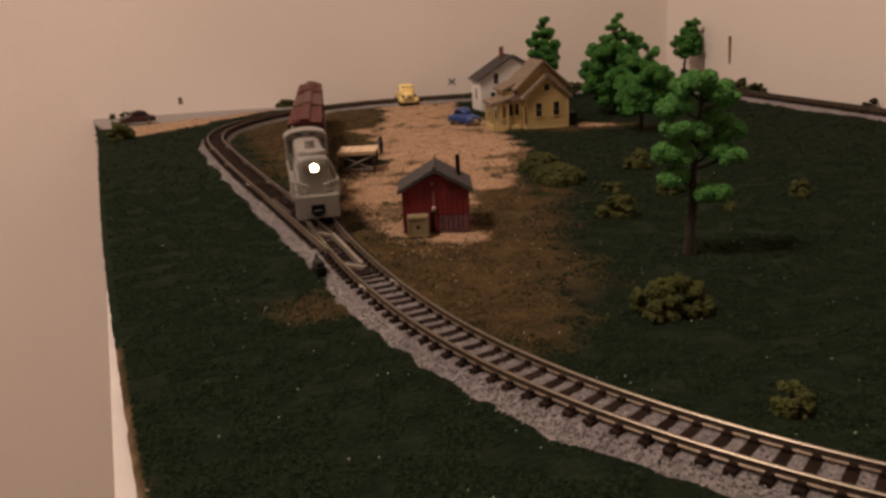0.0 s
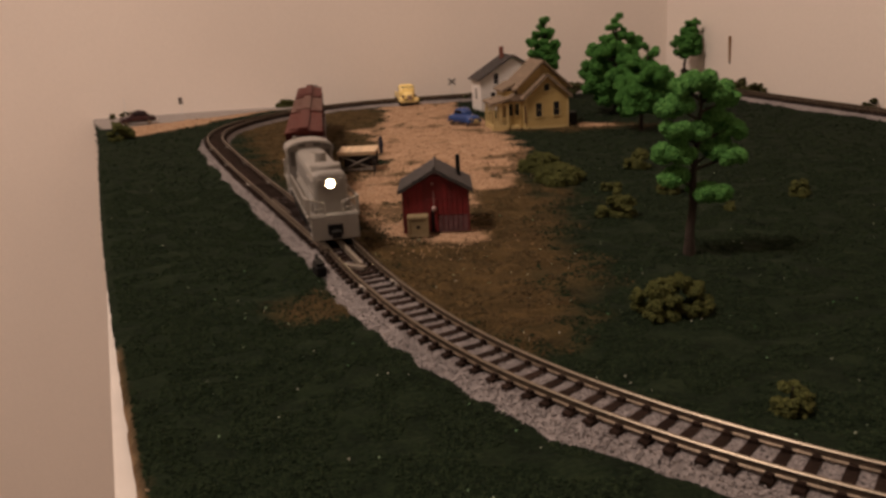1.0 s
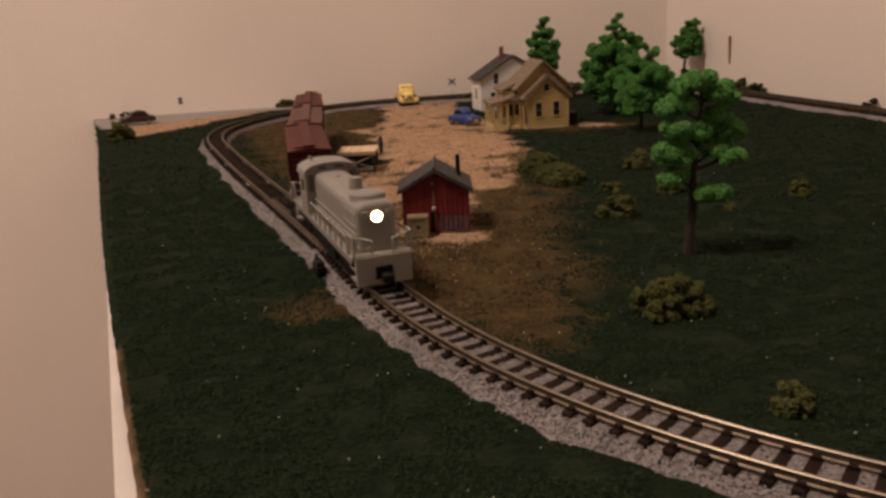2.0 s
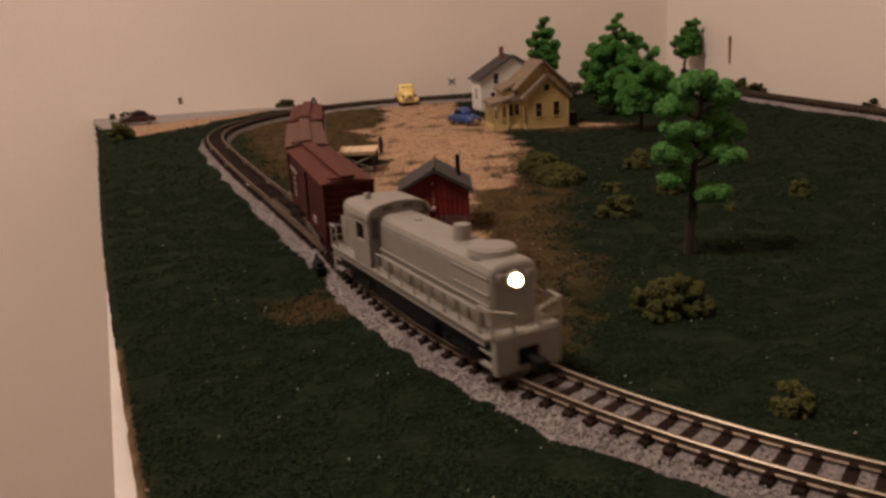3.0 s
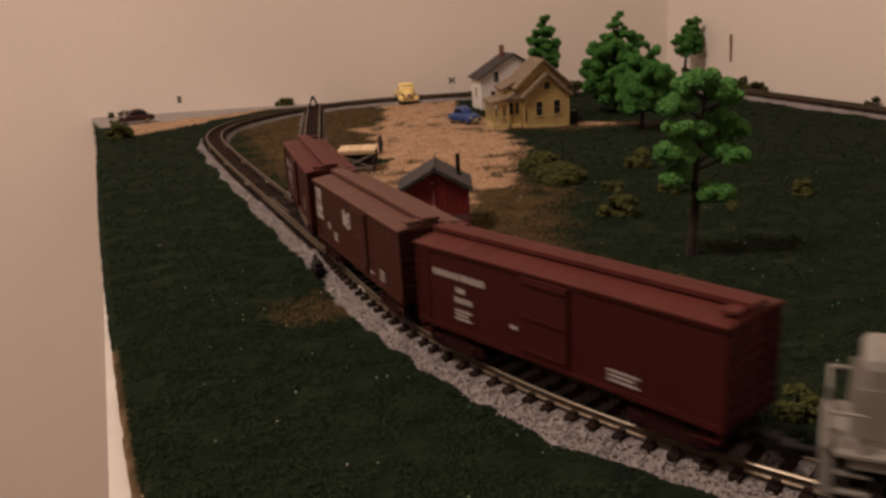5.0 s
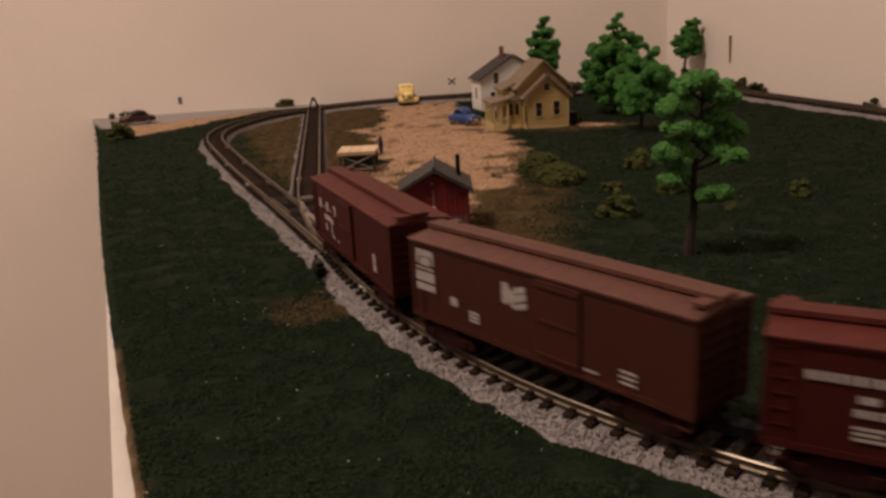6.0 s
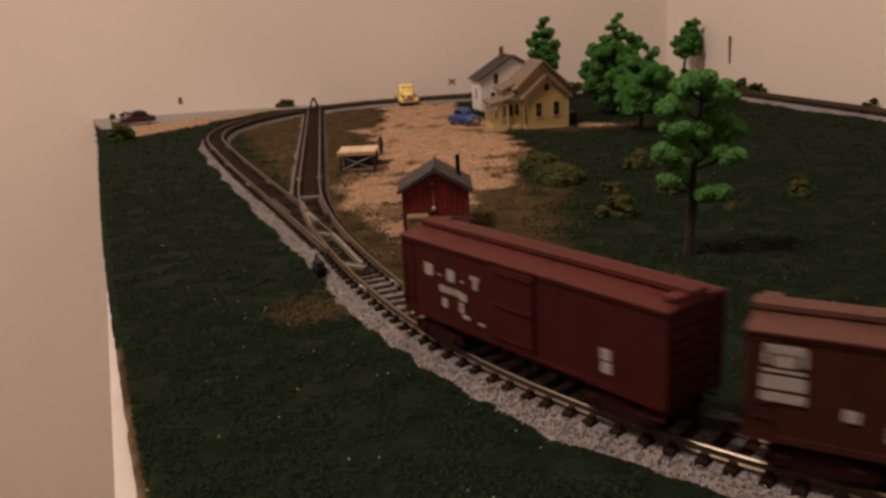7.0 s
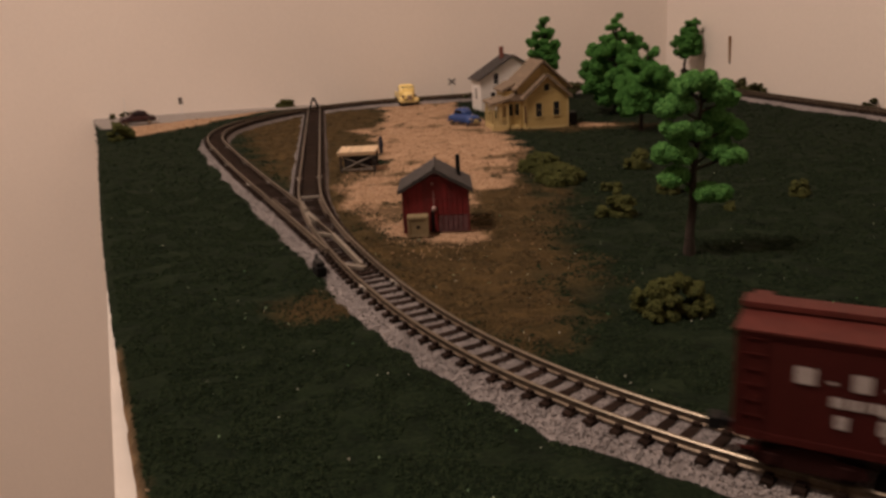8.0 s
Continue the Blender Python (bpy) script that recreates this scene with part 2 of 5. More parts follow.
def room():
    back_out = Vector((-BACK_DIR.y, BACK_DIR.x))
    side_out = Vector((-SIDE_DIR.y, SIDE_DIR.x))
    corner = Vector(CORNER)
    wall("wall_north", corner + BACK_DIR * 100, -BACK_DIR, 2600, back_out)
    wall("wall_east", corner, SIDE_DIR, 3000, side_out)
    far = corner + SIDE_DIR * 3000
    wall("wall_south", far, -BACK_DIR, 3300, -back_out)
    wall("wall_west", corner - BACK_DIR * 2500, SIDE_DIR, 3100, -side_out)
    for name, z0, z1, material in (("floor", -950, -900, FLOORM), ("ceiling", 1400, 1450, CEIL)):
        bm = B()
        box(bm, -3800, 1800, -2900, 1700, z0, z1)
        tagged(part(name, bm, material), "brown carpeted floor" if name == "floor" else "white painted ceiling", name, kind="structure")
    fix = thing("ceiling_lamp", "round flush ceiling lamp with a white rim", "lamp", m=pose(-0.68, -0.02, 1.4))
    bm = B()
    rod(bm, (0, 0, -30), (0, 0, 0), 190, seg=40)
    part("housing", bm, CEIL, fix)


room()

# ---- the table-top: ground sheet with turf, dry earth, yard and road ----
GRAVEL = [(-61, 818), (16, 790), (19, 710), (41, 626), (50, 490), (47, 444), (29, 381), (16, 385), (15, 330), (10, 297), (-17, 293),
          (-30, 322), (-43, 385), (-50, 409), (-53, 447), (-31, 467), (-45, 583), (-72, 610), (-43, 624), (-38, 687)]
DRY = [(-150, 640), (-150, 718), (-114, 745), (-57, 758), (-37, 676), (-60, 592), (-32, 325), (-8, 300), (8, 378), (30, 428), (50, 371),
       (47, 309), (40, 259), (30, 215), (16, 188), (-20, 240), (-55, 380), (-62, 411), (-78, 409)]
ROAD = [(-335, 815), (-318, 770), (-280, 703), (-262, 712), (-200, 752), (-160, 785), (-110, 800), (-110, 850)]
BANK = [(-265, 712), (-232, 640), (-205, 690), (-154, 785), (-120, 800), (-160, 800), (-210, 760)]


VERGE = [(-98, 700), (-78, 540), (-66, 420), (-50, 340), (-25, 270), (-8, 292), (-25, 340), (-38, 420), (-38, 600), (-60, 720)]
EARTH = [(22, 606), (48, 566), (92, 552), (150, 560), (128, 585), (60, 590)]
PILE = [(96, 572), (128, 566), (122, 580), (104, 590)]


def inside(poly, x, y):
    """How far in: a signed distance, positive inside, for arrays of places."""
    p = np.asarray(poly, float)
    q = np.roll(p, -1, 0)
    d = np.full(x.shape, 1e9)
    odd = np.zeros(x.shape, bool)
    for (ax, ay), (bx, by) in zip(p, q):
        ex, ey = bx - ax, by - ay
        t = np.clip(((x - ax) * ex + (y - ay) * ey) / (ex * ex + ey * ey), 0, 1)
        d = np.minimum(d, np.hypot(x - ax - t * ex, y - ay - t * ey))
        cross = ((ay > y) != (by > y)) & (x < (bx - ax) * (y - ay) / (by - ay + 1e-12) + ax)
        odd ^= cross
    return np.where(odd, d, -d)


def near_track(x, y, tracks, step=3):
    d = np.full(x.shape, 1e9)
    for tr in tracks:
        for px_, py_, _ in tr[::step]:
            d = np.minimum(d, (x - px_) ** 2 + (y - py_) ** 2)
    return np.sqrt(d)


def value_noise(x, y, cell, seed):
    rng = np.random.default_rng(seed)
    g = rng.random((256, 256))
    u, w = x / cell + 1000, y / cell + 1000
    i, j = np.floor(u).astype(int), np.floor(w).astype(int)
    a, b = u - i, w - j
    a, b = a * a * (3 - 2 * a), b * b * (3 - 2 * b)
    i0, i1, j0, j1 = i % 256, (i + 1) % 256, j % 256, (j + 1) % 256
    return (g[i0, j0] * (1 - a) + g[i1, j0] * a) * (1 - b) + (g[i0, j1] * (1 - a) + g[i1, j1] * a) * b


def zones(x, y):
    """Share of gravel, dry earth and road at each place, and the distance to the track."""
    wob = (value_noise(x, y, 14, 3) - 0.5) * 16 + (value_noise(x, y, 5, 4) - 0.5) * 8
    fade = lambda d, w: np.clip(0.5 + d / w, 0, 1)
    gravel = fade(inside(GRAVEL, x, y) + wob * 0.7, 6)
    dry = fade(inside(DRY, x, y) + wob * 1.2, 22)
    dry = np.maximum(dry, fade(inside(VERGE, x, y) + wob * 0.6, 14) * 0.85)
    dry = np.maximum(dry, fade(inside(EARTH, x, y) + wob * 0.8, 12) * 0.8)
    gravel = np.maximum(gravel, fade(inside(PILE, x, y) + wob * 0.3, 5))
    strip = fade(1.5 - edge_offset(x, y) + wob * 0.06, 0.9) * fade(206 - y, 8)
    dry, gravel = np.maximum(dry, strip), np.maximum(gravel, strip * 0.32)
    dry = np.maximum(dry, fade(11 - np.hypot(x + 38, y - 232) + wob * 0.5, 10) * 0.8)
    patch = fade(value_noise(x, y, 15, 21) + 0.3 * value_noise(x, y, 5, 22) - 1.0 + 0.24 * np.clip((480 - y) / 50, 0, 1), 0.14)
    gravel = gravel * (1 - 0.75 * patch)
    dry = np.maximum(dry, 0.9 * patch * (gravel > 0.02))
    road = fade(inside(ROAD, x, y) + wob * 0.1, 4)
    bank = fade(inside(BANK, x, y) + wob * 0.3, 6)
    gravel = np.maximum(gravel, bank * (1 - road))
    return gravel, dry, road


def edge_offset(x, y):
    """Signed distance inwards from the table's left edge."""
    nx, ny = -LEFT_DIR.y, LEFT_DIR.x
    bulge = 2.6 * np.exp(-((y - 300) / 190.0) ** 2)
    return (x - FAR_LEFT[0]) * nx + (y - FAR_LEFT[1]) * ny + bulge


def ground():
    step = 2.0
    u = np.arange(0, 900, step)           # along the left edge, from the back
    w = np.arange(0, 760, step)           # inwards
    uu, ww = np.meshgrid(u, w, indexing="ij")
    inx, iny = -LEFT_DIR.y, LEFT_DIR.x
    bx = FAR_LEFT[0] + LEFT_DIR.x * uu + inx * ww
    by = FAR_LEFT[1] + LEFT_DIR.y * uu + iny * ww
    # the sheet's far side runs along the back wall
    t = np.clip(1 - uu / 300, 0, 1)
    by = by + t * (FAR_LEFT[1] + (bx - FAR_LEFT[0]) * BACK_DIR.y / BACK_DIR.x - (FAR_LEFT[1] + iny * ww))
    bulge = 2.6 * np.exp(-((by - 300) / 190.0) ** 2) * np.clip(1 - ww / 30, 0, 1)
    jag = (value_noise(by, by * 0 + 3, 3, 8) - 0.5) * 0.4 * np.clip(1 - ww / 6, 0, 1)
    bx, by = bx - inx * (bulge + jag), by - iny * (bulge + jag)
    # keep within the side wall
    sx = CORNER[0] + (by - CORNER[1]) * SIDE_DIR.x / SIDE_DIR.y
    bx = np.minimum(bx, sx)
    g, d, r = zones(bx, by)
    turf = np.clip(1 - g - r, 0, 1)
    z = (value_noise(bx, by, 9, 11) - 0.5) * 1.0 + (value_noise(bx, by, 3.2, 12) - 0.5) * 1.1 * turf + (value_noise(bx, by, 40, 13) - 0.5) * 1.6
    z += np.clip(1 - near_track(bx, by, (ROUTE, MAIN, BACK), 6) / 14, 0, 1) * -0.6
    z *= np.clip(1 - r * 0.9, 0, 1)
    z = np.where(ww < 1, z - 1.5, z)
    n, m = uu.shape
    v = np.stack([bx, by, z], -1).reshape(-1, 3)
    i = np.arange(n * m).reshape(n, m)
    f = np.stack([i[:-1, :-1], i[:-1, 1:], i[1:, 1:], i[1:, :-1]], -1).reshape(-1, 4)
    ob = mesh_part("ground", v, f, GROUNDM, smooth=True)
    for name, val in (("gravel", g), ("dry", d), ("road", r)):
        ob.data.attributes.new(name, "FLOAT", "POINT").data.foreach_set("value", val.reshape(-1).astype(np.float32))
    tagged(ob, "table-top scenery of dark green turf, dry earth, tan gravel yard", "ground", kind="structure")
    return ob


def ground_mat():
    m = bpy.data.materials.new("scenery_ground")
    m.use_nodes = True
    n, l = m.node_tree.nodes, m.node_tree.links
    b = n["Principled BSDF"]
    b.inputs["Roughness"].default_value = 0.95
    b.inputs["Specular IOR Level"].default_value = 0.04
    b.inputs["Sheen Weight"].default_value, b.inputs["Sheen Roughness"].default_value = 0.015, 0.5
    tc = n.new("ShaderNodeTexCoord")

    def noise_of(scale, detail=4):
        t = n.new("ShaderNodeTexNoise")
        t.inputs["Scale"].default_value, t.inputs["Detail"].default_value = scale, detail
        l.new(tc.outputs["Object"], t.inputs["Vector"])
        return t.outputs["Fac"]

    def ramp_of(fac, *stops):
        r = n.new("ShaderNodeValToRGB")
        while len(r.color_ramp.elements) < len(stops):
            r.color_ramp.elements.new(0.5)
        for e, (p, c) in zip(r.color_ramp.elements, stops):
            e.position, e.color = p, (*c, 1)
        l.new(fac, r.inputs["Fac"])
        return r.outputs["Color"]

    def over(a, c, attr):
        at_ = n.new("ShaderNodeAttribute")
        at_.attribute_name = attr
        x = n.new("ShaderNodeMix")
        x.data_type = "RGBA"
        l.new(at_.outputs["Fac"], x.inputs["Factor"])
        l.new(a, x.inputs[6])
        l.new(c, x.inputs[7])
        return x.outputs[2]

    fine, mid = noise_of(900, 3), noise_of(110, 5)
    mixf = n.new("ShaderNodeMix")
    mixf.data_type = "FLOAT"
    mixf.inputs["Factor"].default_value = 0.5
    l.new(fine, mixf.inputs[2])
    l.new(mid, mixf.inputs[3])
    fm = mixf.outputs[0]
    turf = ramp_of(fm, (0.35, (0.0035, 0.0066, 0.0034)), (0.5, (0.008, 0.0138, 0.0068)), (0.66, (0.0148, 0.0226, 0.0108)))
    dry = ramp_of(fm, (0.34, (0.023, 0.0165, 0.0072)), (0.5, (0.055, 0.037, 0.0155)), (0.68, (0.1, 0.065, 0.028)))
    grav = ramp_of(fm, (0.34, (0.22, 0.135, 0.08)), (0.5, (0.34, 0.222, 0.14)), (0.68, (0.45, 0.305, 0.2)))
    road = ramp_of(fm, (0.3, (0.22, 0.20, 0.19)), (0.7, (0.33, 0.30, 0.28)))
    col = over(over(over(turf, dry, "dry"), grav, "gravel"), road, "road")
    l.new(col, b.inputs["Base Color"])
    bp = n.new("ShaderNodeBump")
    bp.inputs["Strength"].default_value, bp.inputs["Distance"].default_value = 0.9, 0.0012
    l.new(fm, bp.inputs["Height"])
    l.new(bp.outputs["Normal"], b.inputs["Normal"])
    return m


GROUNDM = ground_mat()
ground()


def table():
    """The board under the scenery and its white edging."""
    tb = thing("layout_table", "white-edged plywood table carrying the model railway", "table", m=at(0, 0, 0))
    inn = Vector((-LEFT_DIR.y, LEFT_DIR.x))
    fl = Vector(FAR_LEFT)

    def slab(name, a, b, depth, z0, z1, material, label=""):
        bm = B()
        d = (b - a).normalized()
        nrm = Vector((-d.y, d.x))
        vs = [bm.verts.new((q.x, q.y, z)) for z in (z0, z1) for q in (a, b, b + nrm * depth, a + nrm * depth)]
        for f in ((0, 1, 2, 3), (4, 5, 6, 7), (0, 1, 5, 4), (1, 2, 6, 5), (2, 3, 7, 6), (3, 0, 4, 7)):
            bm.faces.new([vs[i] for i in f])
        bmesh.ops.recalc_face_normals(bm, faces=bm.faces)
        return part(name, bm, material, tb, label)

    a, b = fl + LEFT_DIR * 10 + inn * 1.5, fl + LEFT_DIR * 890 + inn * 1.5
    slab("board", a, b, 700, -40, -3.0, EDGE, "bare brown plywood board")
    slab("edging", Vector((-125, 296)), Vector((17.5, -72)), 5.5, -95, -2.6, FASCIA, "white painted edging board")
    for q in (fl + LEFT_DIR * 100 + inn * 80, fl + LEFT_DIR * 820 + inn * 60, fl + LEFT_DIR * 820 + inn * 560, fl + LEFT_DIR * 200 + inn * 420):
        bm = B()
        box(bm, q.x - 20, q.x + 20, q.y - 20, q.y + 20, -900, -40, 1.0)
        part("leg", bm, EDGE, tb)


table()


# ---- tracks ----
def sweep(tr, profile, s0=0, s1=None):
    """Draws a closed profile of (side, z) along a track's places."""
    t = tr[s0:s1]
    k = len(profile)
    n_ = np.stack([-np.sin(t[:, 2]), np.cos(t[:, 2])], -1)
    v = []
    for (x, y, _), (nx, ny) in zip(t, n_):
        v += [(x + nx * a, y + ny * a, z) for a, z in profile]
    f = []
    for i in range(len(t) - 1):
        f += [(i * k + j, i * k + (j + 1) % k, (i + 1) * k + (j + 1) % k, (i + 1) * k + j) for j in range(k)]
    f += [tuple(range(k))[::-1], tuple((len(t) - 1) * k + j for j in range(k))]
    return v, f


def head_profile(c):
    zt = RAIL_Z
    return [(c - 0.28, zt - 0.6), (c + 0.28, zt - 0.6), (c + 0.45, zt - 0.45), (c + 0.45, zt - 0.22), (c + 0.22, zt), (c - 0.22, zt), (c - 0.45, zt - 0.22), (c - 0.45, zt - 0.45)]


def web_profile(c):
    zb, zt = RAIL_Z - 2.02, RAIL_Z - 0.58
    return [(c - 0.65, zb), (c + 0.65, zb), (c + 0.65, zb + 0.3), (c + 0.26, zb + 0.55), (c + 0.26, zt), (c - 0.26, zt), (c - 0.26, zb + 0.55), (c - 0.65, zb + 0.3)]


def bed_reach(i, wide, seed):
    """How far the ballast spreads to the near side at place i, with an uneven edge."""
    at_i = np.asarray(i, float)
    return np.interp(at_i, [0, 350, 430, 480, 522, 548, 2000], wide) + (value_noise(at_i, at_i * 0, 11, seed) - 0.5) * 2.4 + (value_noise(at_i, at_i * 0, 3.5, seed + 1) - 0.5) * 1.3


BED_Z = RAIL_Z - 3.4
WIDE_ROUTE = (10.5, 10.5, 15.5, 14.6, 12.6, 11.5, 11.5)
WIDE_MAIN = (11.2, 11.2, 11.4, 14.5, 14.5, 14.5, 14.5)
WIDE_BACK = (11.5, 11.5, 11.5, 11.5, 11.5, 11.5, 11.5)


def fill_level(i, turnout_end):
    return BED_Z + np.where(np.asarray(i) < turnout_end, 0.66, 0.95)


def bed(tr, wide, seed, turnout_end, right=9.6):
    """The ballast bank under a track, its near foot uneven."""
    i = np.arange(0, len(tr), 2)
    t = tr[i]
    left = bed_reach(i, wide, seed)
    v = []
    for (x, y, th), lf, fl in zip(t, left, fill_level(i, turnout_end)):
        nx, ny = -math.sin(th), math.cos(th)
        v += [(x + nx * a, y + ny * a, z) for a, z in ((-lf, -0.6), (right, -0.6), (7.5, BED_Z + 0.5), (5.2, BED_Z + 0.5), (4.5, fl), (-4.5, fl), (-5.2, BED_Z + 0.5), (-7.5, BED_Z + 0.5))]
    f = [(k * 8 + j, k * 8 + (j + 1) % 8, k * 8 + 8 + (j + 1) % 8, k * 8 + 8 + j) for k in range(len(t) - 1) for j in range(8)]
    return v, f


def track(name, tr, label, spans, wide, seed, rails=((-4.95, 0, None), (4.95, 0, None)), share=None, clear=None, packed=(), turnout_end=0):
    """spans: (from, to, spacing) of the ties; packed: stretches where dark dirt fills the space between them."""
    root = thing(name, label, "track", kind="structure")
    v, f = bed(tr, wide, seed, turnout_end)
    mesh_part("roadbed", v, f, BALLASTBASE, root, "pale grey ballast bed")
    for s0, s1 in packed:
        v, f = sweep(tr[s0:s1:3], [(-7.9, BED_Z - 0.5), (7.9, BED_Z - 0.5), (7.7, BED_Z + 1.15), (-7.7, BED_Z + 1.15)])
        mesh_part("packed_dirt", v, f, DIRT, root, "dark brown packed dirt between the ties")
    for c, s0, s1 in rails:
        v, f = sweep(tr[s0:s1:2], head_profile(c))
        rail = mesh_part("rail", v, f, RAILM, root, "bright nickel rail head")
        v, f = sweep(tr[s0:s1:2], web_profile(c))
        mesh_part("rail_web", v, f, RAILSIDE, rail, "brown rail side")
    me = None
    for i in [int(round(k)) for s0, s1, step in spans for k in np.arange(s0 + 2, min(s1, len(tr) - 1), step)]:
        x, y, th = tr[i]
        if clear is not None and np.min(np.hypot(clear[:, 0] - x, clear[:, 1] - y)) < 14.5:
            continue
        if share is not None:
            d = np.hypot(share[:, 0] - x, share[:, 1] - y)
            k = int(np.argmin(d))
            if 0.4 < d[k] < 14.5 and k < len(share) - 3:
                # a long turnout tie under both tracks
                side = -1 if (share[k, 0] - x) * -math.sin(th) + (share[k, 1] - y) * math.cos(th) < 0 else 1
                lo_, hi_ = (-7.8 - d[k], 7.8) if side < 0 else (-7.8, 7.8 + d[k])
                part("long_tie", box(B(), -0.95, 0.95, lo_, hi_, BED_Z - 0.3, BED_Z + 1.4, 0.12), TIE, root, m=at(x, y, 0, math.degrees(th)))
                continue
        if me is None:
            bm = B()
            box(bm, -1.15, 1.15, -7.8, 7.8, BED_Z - 0.3, BED_Z + 1.4, 0.15)
            for c in (-4.95, 4.95):
                for sgn in (-1, 1):
                    box(bm, -0.75, 0.75, c + sgn * 1.15 - 0.5, c + sgn * 1.15 + 0.5, BED_Z + 1.3, BED_Z + 2.15)
            tie = part("tie", bm, TIE, root)
            me = tie.data
        else:
            tie = new("tie", me)
            tie.parent = root
        tie.matrix_basis = at(x, y, 0, math.degrees(th))
    return root


BALLASTBASE = mat("ballast_bed", (0.2, 0.18, 0.177), 0.95, var=0.35, scale=500, bump=0.8, dist=0.0008, fine=3)
DIRT = mat("packed_brown_dirt", (0.03, 0.0235, 0.021), 0.95, var=0.35, scale=300, bump=0.4, spec=0.04)
track("siding_track", ROUTE, "model railway track with nickel rails on pale ballast", ((0, 372, 3.6), (372, 512, 4.5), (512, 1190, 5.55)), WIDE_ROUTE, 31,
      share=MAIN[:482], packed=((0, 376),), turnout_end=508)
track("main_track", MAIN[:496], "curved model railway track joining at a turnout", ((0, 340, 3.6), (340, 496, 4.5)), WIDE_MAIN, 33,
      rails=((-4.95, 0, 490), (4.95, 0, 424)), clear=ROUTE, packed=((0, 344),), turnout_end=600)
track("back_track", BACK, "model railway track along the foot of the wall", ((0, 750, 4.5),), WIDE_BACK, 35, clear=MAIN[:60], packed=((20, 750),))


def ballast_stones():
    rng = np.random.default_rng(21)
    spots, sizes = [], []
    for tr, seen, per, wide, seed, packed in ((ROUTE, (380, 556), 50, WIDE_ROUTE, 31, 376), (ROUTE, (556, 830), 84, WIDE_ROUTE, 31, 0), (MAIN, (30, 344), 24, WIDE_MAIN, 33, 344),
                                              (MAIN, (344, 494), 38, WIDE_MAIN, 33, 344), (BACK, (0, 640), 8, WIDE_BACK, 35, 750), (ROUTE, (0, 380), 16, WIDE_ROUTE, 31, 376)):
        for i in range(*seen):
            x, y, th = tr[i]
            left = float(bed_reach(i, wide, seed))
            a = rng.uniform(-left, 9.8, per) + rng.normal(0, 0.6, per)
            if i < packed:
                a = a[np.abs(a) > 8.2]
            k = len(a)
            u = rng.uniform(-0.5, 0.5, k)
            z = np.clip((np.where(a < 0, left, 9.6) - np.abs(a)) / np.where(a < 0, left - 8.0, 1.6), 0, 1) * (BED_Z + 0.95) - 0.4
            z = np.where(np.abs(a) < 4.5, fill_level(i, 508 if tr is ROUTE else 600) + 0.1, np.where(np.abs(a) < 7.6, BED_Z + 0.58, z))
            spots.append(np.stack([x + u * math.cos(th) - a * math.sin(th), y + u * math.sin(th) + a * math.cos(th), z], -1))
            sizes.append(rng.uniform(0.18, 0.38, k))
    ob = scatter_bits("ballast_stones", np.concatenate(spots), np.concatenate(sizes), BALLASTM, label="pale grey crushed ballast stones along the track", seed=22)
    tagged(ob, category="ballast", kind="stuff")


ballast_stones()


# ---- the train ----
def truck(parent, x, material=None, bolster=5.0):
    """A two-axle truck; its side frames may take the car's red with shade put in."""
    frame_paint = material or BLACK
    tk = part("truck", box(B(), x - 8.5, x + 8.5, -4.2, 4.2, 1.6, 3.4, 0.4), BLACK, parent, "black plastic truck")
    part("bolster", box(B(), x - 2.2, x + 2.2, -6.8, 6.8, 3.2, bolster, 0.3), BLACK, tk)
    for sgn in (-1, 1):
        bm = B()
        prism(bm, [(x - 9, 2.4), (x - 6, 1.4), (x + 6, 1.4), (x + 9, 2.4), (x + 8.4, 4.3), (x + 4.4, 4.5), (x + 3, 5.4), (x - 3, 5.4), (x - 4.4, 4.5), (x - 8.4, 4.3)], sgn * 6.0, sgn * 7.4, "y")
        sf = part("side_frame", bm, frame_paint, tk)
        for d in (-5.6, 5.6):
            part("journal_box", box(B(), x + d - 1.1, x + d + 1.1, min(sgn * 7.2, sgn * 7.9), max(sgn * 7.2, sgn * 7.9), 1.9, 3.9, 0.2), frame_paint, sf)
    for wx in (x - 5.6, x + 5.6):
        bm = B()
        for sgn in (-1, 1):
            rod(bm, (wx, sgn * 4.5, 2.75), (wx, sgn * 5.6, 2.75), 2.75, seg=18)
            rod(bm, (wx, sgn * 4.0, 2.75), (wx, sgn * 4.5, 2.75), 3.2, seg=18)
        rod(bm, (wx, -5, 2.75), (wx, 5, 2.75), 0.6)
        part("wheelset", bm, BLACK, tk, "dark metal wheelset")
    return tk


def coupler(parent, x, sgn):
    bm = B()
    box(bm, min(x, x + sgn * 5), max(x, x + sgn * 5), -0.9, 0.9, 3.4, 4.8, 0.2)
    box(bm, min(x + sgn * 3, x + sgn * 6), max(x + sgn * 3, x + sgn * 6), -1.9, 1.3, 3.0, 5.4, 0.3)
    part("coupler", bm, BLACK, parent, "black knuckle coupler")


